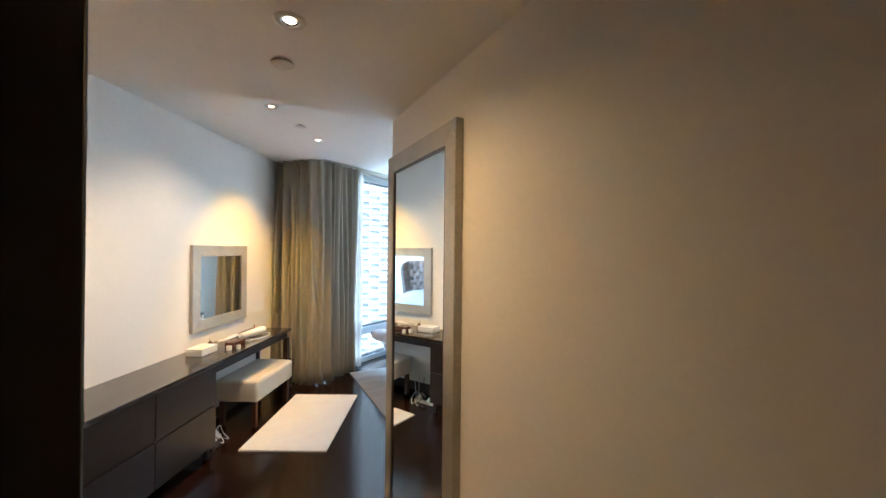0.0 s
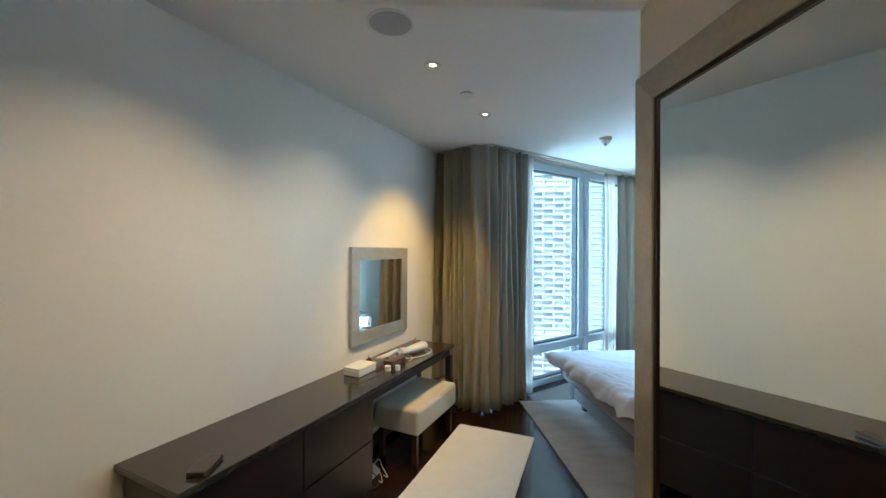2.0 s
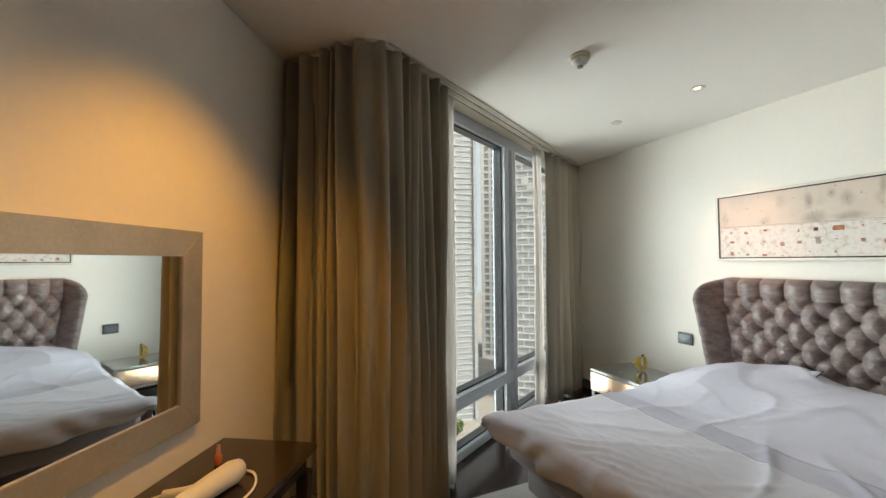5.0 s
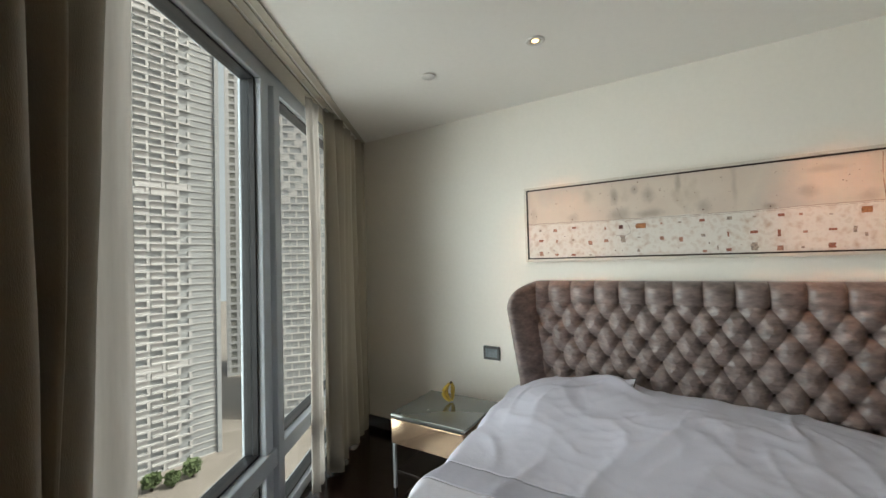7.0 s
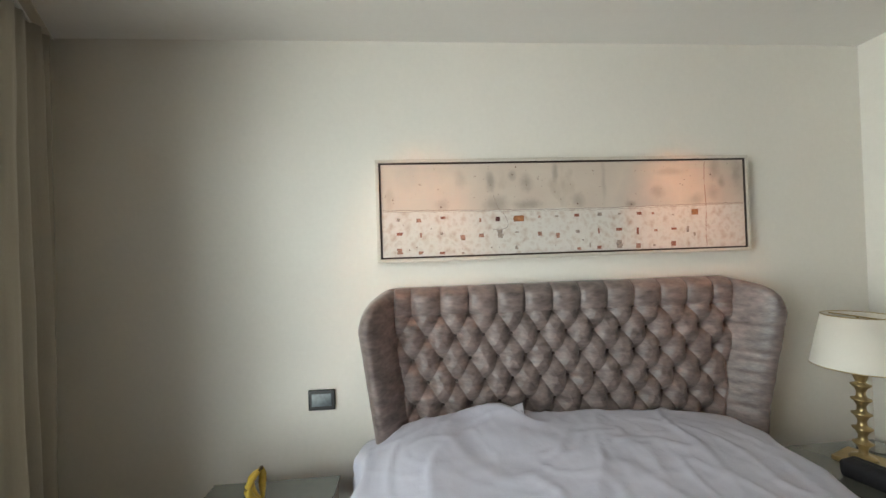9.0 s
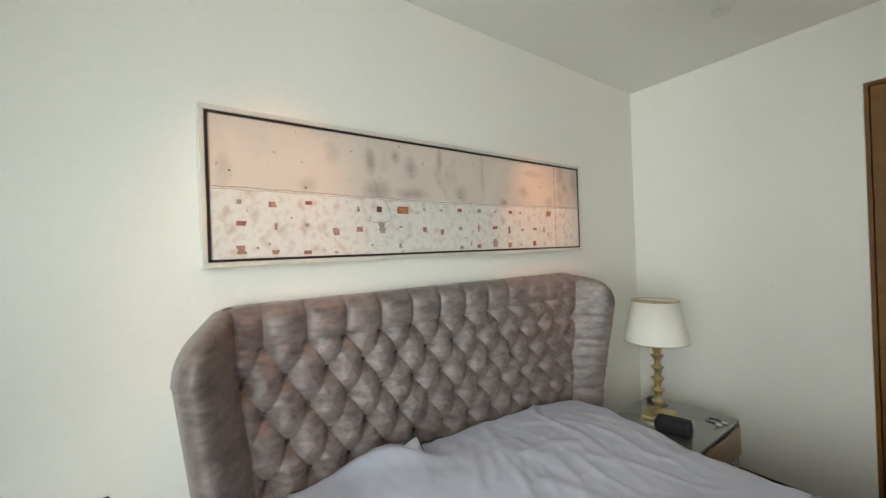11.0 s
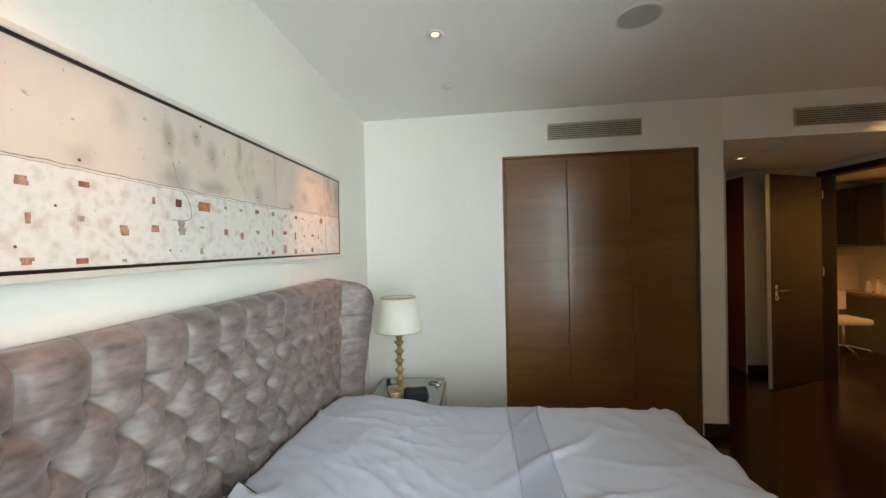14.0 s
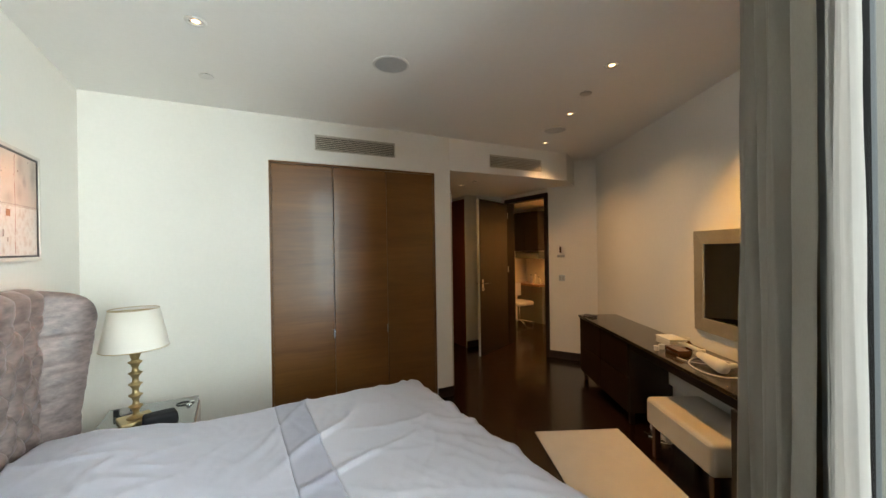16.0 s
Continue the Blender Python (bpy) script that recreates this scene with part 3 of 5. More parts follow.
def street_tree(p, h, seed):
    rnd = random.Random(seed)
    t = thing("street_tree", p, "round green street tree far below", "tree", "street trees")
    part("trunk", tube(bmesh.new(), [(p[0], p[1], p[2]), (p[0] + 0.2, p[1], p[2] + h * 0.5)], 0.3, 8, [0.35, 0.2]), M_BASE, t)
    bm = bmesh.new()
    for k in range(260):
        d = Vector((rnd.gauss(0, 1), rnd.gauss(0, 1), rnd.gauss(0, 0.7))).normalized() * h * 0.42 * rnd.uniform(0.5, 1.0)
        c = Vector(p) + Vector((0, 0, h * 0.62)) + d
        u, v = Vector((rnd.gauss(0, 1), rnd.gauss(0, 1), rnd.gauss(0, 1))).normalized(), Vector((rnd.gauss(0, 1), rnd.gauss(0, 1), rnd.gauss(0, 1))).normalized()
        s = rnd.uniform(0.4, 0.9)
        bm.faces.new([bm.verts.new(c + u * s), bm.verts.new(c + v * s), bm.verts.new(c - u * s), bm.verts.new(c - v * s)])
    part("crown", bm, M_TREE, t)


for k, (az, d, h) in enumerate(((51, 104, 3.5), (53, 103, 3), (55, 105, 4), (67, 115, 4))):
    q = facing(az, d).translation
    street_tree((q.x, q.y, -46.0), h, k)
q = facing(55, 88)
finish("road", boxes(((-90, -9, -46.0), (90, 2, -45.9)), m=q), mat("asphalt", (0.10, 0.10, 0.10), 0.9, var=0.1, scale=0.1, fine=2), kind="structure", label="grey asphalt street far below")


# ---------- study beyond the open door ----------
wall("wall_study", boxes(((-3.05, -0.72, 0), (-2.95, 3.4, LOW)), ((-3.05, -0.82, 0), (-0.62, -0.72, LOW)), ((-2.95, 3.3, 0), (-1.75, 3.4, LOW))), label="warm lit plain study wall")


def study_cabinet():
    c = thing("wall_cabinet", (-2.95, -0.3, 1.46), "dark brown wall cabinet above the study counter", "cabinet")
    part("body", boxes(((-2.95, -0.72, 1.46), (-2.62, 0.02, 2.26), 0.004)), M_ESPRESSO, c)
    for a, b in ((-0.72, -0.35), (-0.345, 0.02)):
        part("door", boxes(((-2.62, a + 0.004, 1.46), (-2.60, b - 0.004, 2.26), 0.004)), M_ESPRESSO, c)
    part("valance", boxes(((-2.95, -0.72, 1.30), (-2.64, 0.0, 1.455), 0.004)), M_SMOKED, c, "dark glossy panel under the cabinet")


def study_counter():
    c = thing("study_counter", (-2.8, -0.3, 0.0), "narrow wooden study counter on a grey panel", "counter")
    part("worktop", boxes(((-2.95, -0.72, 0.75), (-2.58, 0.06, 0.79), 0.006)), M_GOLDWOOD, c)
    part("front_panel", boxes(((-2.95, -0.72, 0.0), (-2.68, 0.04, 0.75), 0.004)), M_SMOKED, c, "grey-brown front panel")


def study_bottles():
    for y, h, m, lab in ((-0.22, 0.20, M_WHITEPLASTIC, "small white bottle on the study counter"), (-0.12, 0.13, M_WHITEPLASTIC, "short white bottle on the study counter"), (-0.35, 0.16, M_SHEETW, "small pale bottle on the study counter")):
        b = thing("bottle", (-2.75, y, 0.79), lab, "bottle", "bottles on the counter")
        part("body", lathe([(0.03, 0.79), (0.032, 0.80), (0.032, 0.79 + h * 0.7), (0.014, 0.79 + h * 0.8), (0.013, 0.79 + h)], 16, Matrix.Translation((-2.75, y, 0))), m, b, smooth=True)
        part("cap", lathe([(0.016, 0.79 + h), (0.016, 0.815 + h)], 16, Matrix.Translation((-2.75, y, 0))), M_GREYPLASTIC, b)


def study_chair():
    c = thing("office_chair", (-2.30, -0.20, 0.0), "white padded swivel chair pushed near the study counter", "chair")
    o = Matrix.Translation((-2.30, -0.20, 0))
    part("seat", boxes(((-0.2, -0.2, 0.40), (0.2, 0.2, 0.48), 0.03), m=o), M_SHEETW, c)
    part("backrest", boxes(((-0.2, -0.22, 0.55), (0.2, -0.18, 0.82), 0.02), m=o), M_SHEETW, c)
    part("post", lathe([(0.02, 0.08), (0.02, 0.40)], 12, o), M_CHROME, c)
    for k in range(5):
        a = 2 * math.pi * k / 5
        part("base_arm", tube(bmesh.new(), [o @ Vector((0, 0, 0.10)), o @ Vector((0.24 * math.cos(a), 0.24 * math.sin(a), 0.06))], 0.014), M_CHROME, c)
        part("caster", lathe([(0.02, 0.0), (0.026, 0.02), (0.02, 0.05)], 10, o @ Matrix.Translation((0.24 * math.cos(a), 0.24 * math.sin(a), 0))), M_BLACK, c)


study_cabinet()
study_counter()
study_bottles()
study_chair()
baseboard("baseboard", (-2.95, 0.06), (-2.95, 3.3), (1, 0))


# ---------- study door ----------
def study_door():
    d = tagged(new("door_1"), "open dark brown wooden door with a chrome lever handle", "door", kind="structure")
    fr = [((-1.31, 0.80, 0), (-1.155, 0.86, 2.30)), ((-1.31, 1.68, 0), (-1.155, 1.74, 2.30)), ((-1.31, 0.86, 2.24), (-1.155, 1.68, 2.30))]
    for lo, hi in fr:
        part("door_frame", boxes((lo, hi, 0.004)), M_LEAF, d)
    h, f = Vector((-1.15, 0.87)), Vector((-0.365, 1.235))
    u = (f - h).normalized()
    m = Matrix(((u.x, -u.y, 0, h.x), (u.y, u.x, 0, h.y), (0, 0, 1, 0), (0, 0, 0, 1)))
    ln = (f - h).length
    part("leaf", boxes(((0.0, -0.045, 0.008), (ln, 0.0, 2.235), 0.003), m=m), M_LEAF, d)
    # pale grey edge: window light on the dark leaf, put into the colour
    part("edge_strip", boxes(((ln, -0.040, 0.01), (ln + 0.004, -0.006, 2.23)), m=m), M_ALU, d, "lock edge of the leaf with window light painted pale grey")
    for s in (0.0, -0.045):
        sg = 1 if s == 0 else -1
        part("rose", boxes(((ln - 0.085, s - 0.006 if sg < 0 else s, 0.93), (ln - 0.045, s + 0.006 if sg > 0 else s, 1.09), 0.002), m=m), M_CHROME, d)
        part("lever_handle", tube(bmesh.new(), [m @ Vector(p) for p in ((ln - 0.065, s + sg * 0.006, 1.03), (ln - 0.065, s + sg * 0.05, 1.03), (ln - 0.08, s + sg * 0.055, 1.03), (ln - 0.19, s + sg * 0.055, 1.03))], 0.009, 10), M_CHROME, d, smooth=True)
        part("key_knob", tube(bmesh.new(), [m @ Vector(p) for p in ((ln - 0.065, s + sg * 0.006, 0.96), (ln - 0.065, s + sg * 0.022, 0.96))], 0.012, 10), M_CHROME, d)
    for z in (0.25, 1.15, 2.0):
        part("hinge", tube(bmesh.new(), [m @ Vector((-0.004, 0.006, z)), m @ Vector((-0.004, 0.006, z + 0.09))], 0.007, 8), M_CHROME, d)


study_door()


# ---------- fitted wardrobe ----------
def wardrobe():
    w = thing("wardrobe", (1.6, WARD - 0.3, 0.0), "fitted wardrobe with three mid-brown wood veneer doors", "wardrobe")
    y = WARD - 0.045
    part("lining", boxes(((0.856, y - 0.55, 0.0), (0.872, y + 0.03, WTOP)), ((2.397, y - 0.55, 0.0), (2.413, y + 0.03, WTOP)), ((0.872, y - 0.55, WTOP - 0.016), (2.397, y + 0.03, WTOP)), ((0.872, y - 0.56, 0), (2.397, y - 0.545, WTOP - 0.016)), ((0.872, y - 0.5, 0.0), (2.397, y + 0.005, 0.05)), m=WM), M_WARD, w)
    for i, (a, b) in enumerate(((0.876, 1.369), (1.373, 1.875), (1.879, 2.393))):
        d = part("door", boxes(((a, y, 0.055), (b, y + 0.022, WTOP - 0.02), 0.0025), m=WM), M_WARD, w)
        if i:
            part("pull", boxes(((a - 0.004, y + 0.020, 0.74), (a + 0.012, y + 0.031, 0.82), 0.002), m=WM), M_CHROME, d, "small recessed metal pull")


wardrobe()


# ---------- air vents, downlights, detectors ----------
def vent(xa, xb, z0, z1, y, rz):
    mv = pose((xa + xb) / 2, y, 0, 0, 0, rz)
    x0, x1 = (xa - xb) / 2, (xb - xa) / 2
    v = thing("air_vent", ((xa + xb) / 2, y, z0), "beige slatted air vent above the doorway", "vent", "air vents")
    # flat dark sheet painted as the shade behind the slats
    part("backing", boxes(((x0, 0.001, z0), (x1, 0.003, z1)), m=mv), M_UNLIT, v)
    part("frame", boxes(((x0 - 0.012, 0, z0 - 0.012), (x1 + 0.012, 0.008, z0), 0.002), ((x0 - 0.012, 0, z1), (x1 + 0.012, 0.008, z1 + 0.012), 0.002), ((x0 - 0.012, 0, z0), (x0, 0.008, z1), 0.002), ((x1, 0, z0), (x1 + 0.012, 0.008, z1), 0.002), m=mv), M_GRILLE, v)
    n = 7
    for k in range(n):
        z = z0 + (k + 0.5) * (z1 - z0) / n
        part("slat", boxes(((x0, -0.004, -0.0035), (x1, 0.006, 0.0035)), m=mv @ Matrix.Translation((0, 0.006, z)) @ Matrix.Rotation(radians(20), 4, "X")), M_GRILLE, v)


vent(1.299, 2.024, 2.446, 2.562, wy(1.6615), -2.67)
vent(-0.529, 0.173, 2.446, 2.562, wy(-0.178), -2.67)


def downlight(x, y, z, watts, half, aim=(0, 0), color=(1.0, 0.66, 0.36), blend=0.6, lens=True):
    d = thing("downlight", (x, y, z), "small round recessed ceiling spotlight with a white ring", "ceiling light", "ceiling spotlights")
    o = Matrix.Translation((x, y, z))
    part("trim_ring", lathe([(0.030, -0.001), (0.030, -0.006), (0.047, -0.006), (0.050, -0.001)], 28, o, close=False), M_TRIM, d, smooth=True)
    part("reflector", lathe([(0.030, -0.002), (0.028, -0.0035), (0.020, -0.0015)], 24, o, close=False), M_CHROME, d)
    if lens:
        part("lens", lathe([(0.020, -0.0022), (0.0005, -0.0022)], 20, o), M_LAMPON, d, "glowing warm lens")
    spot("downlight_lamp", (x, y, z - 0.012), watts, half, color, blend, aim)


downlight(0.10, 3.31, CEIL, 40, 56, (-0.22, 0.13), (1.0, 0.62, 0.33), 1.0)
downlight(0.555, 4.07, CEIL, 80, 38, (-0.37, 0.33), (1.0, 0.46, 0.06), 0.8)
downlight(2.86, 4.59, CEIL, 46, 21, (0.72, 0.12), (1.0, 0.42, 0.22), 0.9)
downlight(2.84, 3.40, CEIL, 62, 20, (0.72, -0.16), (1.0, 0.42, 0.22), 0.9)
downlight(-0.37, 2.53, CEIL, 40, 52, (-0.30, 0.02), (1.0, 0.56, 0.25), 1.0)
downlight(0.07, 1.46, LOW, 17, 78, (0, 0), (1.0, 0.52, 0.16), 0.9)
downlight(-2.05, 1.15, LOW, 130, 75, (-0.2, -0.2), (1.0, 0.42, 0.10))


def sprinkler(x, y, z):
    s = thing("sprinkler_cover", (x, y, z), "small round white sprinkler cover plate on the ceiling", "sprinkler", "sprinkler covers")
    part("plate", lathe([(0.041, -0.012), (0.043, -0.010), (0.043, -0.006)], 28, Matrix.Translation((x, y, z))), M_TRIM, s, smooth=True)
    part("collar", lathe([(0.030, -0.006), (0.030, 0.0)], 20, Matrix.Translation((x, y, z))), M_UNLIT, s)


for x, y, z in ((0.35, 3.69, CEIL), (2.855, 5.27, CEIL), (2.825, 2.74, CEIL), (0.07, 1.77, LOW)):
    sprinkler(x, y, z)


def speaker(x, y):
    s = thing("ceiling_speaker", (x, y, CEIL), "round pale grey perforated ceiling loudspeaker", "loudspeaker", "ceiling loudspeakers")
    o = Matrix.Translation((x, y, CEIL))
    part("rim", lathe([(0.100, -0.001), (0.100, -0.007), (0.112, -0.006), (0.114, -0.001)], 40, o, close=False), M_TRIM, s)
    part("grille", lathe([(0.101, -0.005), (0.05, -0.0065), (0.0005, -0.007)], 40, o, close=False), mat("speaker_mesh", (0.47, 0.47, 0.46), 0.7, var=0.1, fine=400, bump=0.5, bscale=900), s)


speaker(1.81, 3.43)
speaker(-0.12, 2.92)


def smoke_detector(x, y):
    s = thing("smoke_detector", (x, y, CEIL), "cream plastic smoke detector on the ceiling", "smoke detector")
    o = Matrix.Translation((x, y, CEIL))
    part("base", lathe([(0.052, -0.022), (0.056, -0.018), (0.056, -0.001)], 32, o), mat("cream_plastic", (0.62, 0.56, 0.42), 0.45, var=0.06), s, smooth=True)
    part("housing", lathe([(0.018, -0.062), (0.034, -0.052), (0.046, -0.036), (0.046, -0.0225)], 32, o), M_WHITEPLASTIC, s, smooth=True)
    part("sensor_cap", lathe([(0.008, -0.074), (0.016, -0.070), (0.016, -0.0625)], 20, o), M_GREYPLASTIC, s)


smoke_detector(1.81, 4.58)


# ---------- switches and thermostat ----------
def on_switch_wall(t, z):
    p = SW0 + sd * t
    return Matrix(((sd.x, sn.x, 0, p.x), (sd.y, sn.y, 0, p.y), (0, 0, 1, z), (0, 0, 0, 1)))


m = on_switch_wall(0.20, 1.11)
s = thing("light_switch", tuple(m.translation), "square grey metal light switch plate", "switch", "switches by the door")
part("plate", boxes(((-0.042, 0, -0.042), (0.042, 0.008, 0.042), 0.003), m=m), M_ALU, s)
for k in (-0.02, 0.02):
    part("rocker", boxes(((k - 0.014, 0.008, -0.026), (k + 0.014, 0.012, 0.026), 0.002), m=m), M_GREYPLASTIC, s)
m = on_switch_wall(0.19, 1.41)
s = thing("card_plate", tuple(m.translation), "narrow grey wall plate beside the door", "switch", "switches by the door")
part("plate", boxes(((-0.05, 0, -0.018), (0.05, 0.008, 0.018), 0.003), m=m), M_GREYPLASTIC, s)
m = on_switch_wall(0.185, 1.50)
s = thing("sensor", tuple(m.translation), "slim dark upright sensor on the wall", "sensor", "switches by the door")
part("body", boxes(((-0.012, 0, -0.042), (0.012, 0.012, 0.042), 0.003), m=m), M_BROWNGLASS, s)

t = thing("thermostat", (HEAD, 5.245, 0.81), "black wall thermostat with a small dark screen", "thermostat")
part("frame", boxes(((HEAD - 0.014, 5.178, 0.757), (HEAD, 5.315, 0.862), 0.004)), M_BLACK, t)
part("screen", boxes(((HEAD - 0.0165, 5.196, 0.778), (HEAD - 0.014, 5.297, 0.844), 0.001)), M_SCREEN, t)


# ---------- tall mirror on the entrance wall ----------
def framed_mirror(name, m, w, h, fw, depth, label, lip=0.0):
    """Local x along the wall, y out of the wall, z up."""
    t = thing(name, tuple((m @ Vector((w / 2, 0, 0)))), label, "mirror")

    def bar(pts):
        bm = bmesh.new()
        slabv = []
        for yy in (0.0, depth):
            slabv.append([bm.verts.new(m @ Vector((p[0], yy, p[1]))) for p in pts])
        bm.faces.new(slabv[0][::-1])
        bm.faces.new(slabv[1])
        for i in range(4):
            j = (i + 1) % 4
            bm.faces.new((slabv[0][i], slabv[0][j], slabv[1][j], slabv[1][i]))
        bmesh.ops.bevel(bm, geom=list(bm.edges), offset=0.002, segments=2, affect="EDGES")
        part("frame", bm, M_SILVER, t)
    bar([(0, 0), (w, 0), (w - fw, fw), (fw, fw)])
    bar([(0, h), (fw, h - fw), (w - fw, h - fw), (w, h)])
    bar([(0, 0), (fw, fw), (fw, h - fw), (0, h)])
    bar([(w, 0), (w, h), (w - fw, h - fw), (w - fw, fw)])
    if lip:
        a, b, c, e = fw, w - fw, fw, h - fw
        for lo, hi in (((a, c), (b, c + lip)), ((a, e - lip), (b, e)), ((a, c + lip), (a + lip, e - lip)), ((b - lip, c + lip), (b, e - lip))):
            part("inner_lip", boxes(((lo[0], 0.006, lo[1]), (hi[0], depth - 0.004, hi[1])), m=m), M_DESK, t, "dark inner lip of the frame")
    part("glass", boxes(((fw - 0.006, 0.004, fw - 0.006), (w - fw + 0.006, depth - 0.009, h - fw + 0.006)), m=m), M_MIRROR, t, "silvered mirror glass")
    return t


TALL = Matrix(((0, -1, 0, SIDE), (1, 0, 0, 1.407), (0, 0, 1, 0.05), (0, 0, 0, 1)))
framed_mirror("wall_mirror_tall", TALL, 0.783, 2.082, 0.085, 0.035, "tall wall mirror in a wide silver-leaf frame", lip=0.012)
VAN = DESK @ Matrix(((1, 0, 0, 3.245), (0, -1, 0, DWALL), (0, 0, 1, 0.885), (0, 0, 0, 1)))
framed_mirror("vanity_mirror", VAN, 0.815, 0.76, 0.10, 0.03, "square vanity mirror in a wide silver-grey frame above the desk")


# ---------- picture over the bed ----------
def painting_material():
    m = bpy.data.materials.new("painting_canvas")
    m.use_nodes = True
    nt, n = m.node_tree, m.node_tree.nodes
    b = n["Principled BSDF"]
    b.inputs["Roughness"].default_value = 0.6
    tc = n.new("ShaderNodeTexCoord")
    sep = n.new("ShaderNodeSeparateXYZ")
    nt.links.new(tc.outputs["Object"], sep.inputs[0])

    def noise_tex(scale, detail, stretch=(1, 1, 1)):
        mp = n.new("ShaderNodeMapping")
        mp.inputs["Scale"].default_value = stretch
        nt.links.new(tc.outputs["Object"], mp.inputs["Vector"])
        q = n.new("ShaderNodeTexNoise")
        q.inputs["Scale"].default_value, q.inputs["Detail"].default_value = scale, detail
        nt.links.new(mp.outputs["Vector"], q.inputs["Vector"])
        return q.outputs["Fac"]

    def ramp(fac, stops):
        r = n.new("ShaderNodeValToRGB")
        el = r.color_ramp.elements
        el[0].position, el[0].color = stops[0][0], (*stops[0][1], 1)
        el[1].position, el[1].color = stops[-1][0], (*stops[-1][1], 1)
        for p, c in stops[1:-1]:
            e = el.new(p)
            e.color = (*c, 1)
        nt.links.new(fac, r.inputs["Fac"])
        return r.outputs["Color"]

    def mixc(fac, a, c, mode="MIX"):
        x = n.new("ShaderNodeMix")
        x.data_type, x.blend_type = "RGBA", mode
        if isinstance(fac, float):
            x.inputs[0].default_value = fac
        else:
            nt.links.new(fac, x.inputs[0])
        nt.links.new(a, x.inputs[6])
        nt.links.new(c, x.inputs[7])
        return x.outputs[2]
    up = ramp(noise_tex(2.2, 5), [(0.3, (0.58, 0.47, 0.40)), (0.52, (0.63, 0.54, 0.46)), (0.72, (0.50, 0.46, 0.42))])
    stains = ramp(noise_tex(5.0, 4, (1, 1.3, 0.8)), [(0.60, (1, 1, 1)), (0.80, (0.62, 0.56, 0.50))])
    fine_specks = ramp(noise_tex(55, 2), [(0.70, (1, 1, 1)), (0.76, (0.40, 0.30, 0.25))])
    up = mixc(0.6, up, fine_specks, "MULTIPLY")
    up = mixc(0.75, up, stains, "MULTIPLY")
    low = ramp(noise_tex(24, 9), [(0.26, (0.50, 0.38, 0.31)), (0.39, (0.61, 0.53, 0.47)), (0.47, (0.665, 0.61, 0.56)), (0.56, (0.69, 0.65, 0.60)), (0.68, (0.60, 0.53, 0.475)), (0.8, (0.70, 0.67, 0.62))])
    specks = ramp(noise_tex(60, 3), [(0.69, (1, 1, 1)), (0.77, (0.42, 0.25, 0.19))])
    low = mixc(0.6, low, specks, "MULTIPLY")
    # smoky smudges on the upper field: distance across, height, half-width, half-height, strength
    smudges = ((0.588, 0.390, 0.026, 0.050, 0.55), (0.783, 0.390, 0.030, 0.046, 0.55), (0.703, 0.428, 0.022, 0.026, 0.45), (0.428, 0.420, 0.034, 0.046, 0.28),
               (0.322, 0.270, 0.040, 0.036, 0.32), (0.612, 0.272, 0.075, 0.042, 0.50), (0.790, 0.268, 0.080, 0.030, 0.50), (0.945, 0.450, 0.016, 0.055, 0.50),
               (1.215, 0.390, 0.014, 0.120, 0.30), (1.065, 0.278, 0.038, 0.046, 0.42), (1.523, 0.325, 0.036, 0.032, 0.34), (1.590, 0.430, 0.085, 0.018, 0.26),
               (1.857, 0.440, 0.030, 0.055, 0.40), (1.898, 0.370, 0.026, 0.032, 0.45), (1.851, 0.312, 0.036, 0.042, 0.34), (1.745, 0.275, 0.055, 0.034, 0.34),
               (1.985, 0.410, 0.040, 0.080, 0.50), (1.375, 0.254, 0.036, 0.020, 0.55))
    wobble = noise_tex(14, 4)
    for across, high, a, c, strength in smudges:
        mp = n.new("ShaderNodeMapping")
        mp.vector_type = "TEXTURE"
        mp.inputs["Location"].default_value = (HEAD - 0.036, 4.91 - across, 1.535 + high)
        mp.inputs["Scale"].default_value = (1.0, a * 1.5, c * 1.5)
        nt.links.new(tc.outputs["Object"], mp.inputs["Vector"])
        ln = n.new("ShaderNodeVectorMath")
        ln.operation = "LENGTH"
        nt.links.new(mp.outputs["Vector"], ln.inputs[0])
        sm = n.new("ShaderNodeMath")
        sm.operation = "MULTIPLY_ADD"
        sm.inputs[1].default_value = 1.3
        nt.links.new(wobble, sm.inputs[0])
        nt.links.new(ln.outputs["Value"], sm.inputs[2])
        mr = n.new("ShaderNodeMapRange")
        mr.interpolation_type = "SMOOTHSTEP"
        mr.inputs["From Min"].default_value, mr.inputs["From Max"].default_value = 0.65, 1.65
        mr.inputs["To Min"].default_value, mr.inputs["To Max"].default_value = strength, 0.0
        nt.links.new(sm.outputs[0], mr.inputs["Value"])
        shade = n.new("ShaderNodeRGB")
        shade.outputs[0].default_value = (0.20, 0.155, 0.125, 1)
        up = mixc(mr.outputs[0], up, shade.outputs[0])
    edge = n.new("ShaderNodeMath")
    edge.operation = "LESS_THAN"
    wob = n.new("ShaderNodeMath")
    wob.operation = "MULTIPLY_ADD"
    wob.inputs[1].default_value, wob.inputs[2].default_value = 0.016, 1.769
    nt.links.new(noise_tex(3.0, 2), wob.inputs[0])
    nt.links.new(sep.outputs["Z"], edge.inputs[0])
    nt.links.new(wob.outputs[0], edge.inputs[1])
    col = mixc(edge.outputs[0], up, low)
    nt.links.new(col, b.inputs["Base Color"])
    bp = n.new("ShaderNodeBump")
    bp.inputs["Strength"].default_value, bp.inputs["Distance"].default_value = 0.25, 0.004
    nt.links.new(noise_tex(40, 5), bp.inputs["Height"])
    nt.links.new(bp.outputs["Normal"], b.inputs["Normal"])
    return m


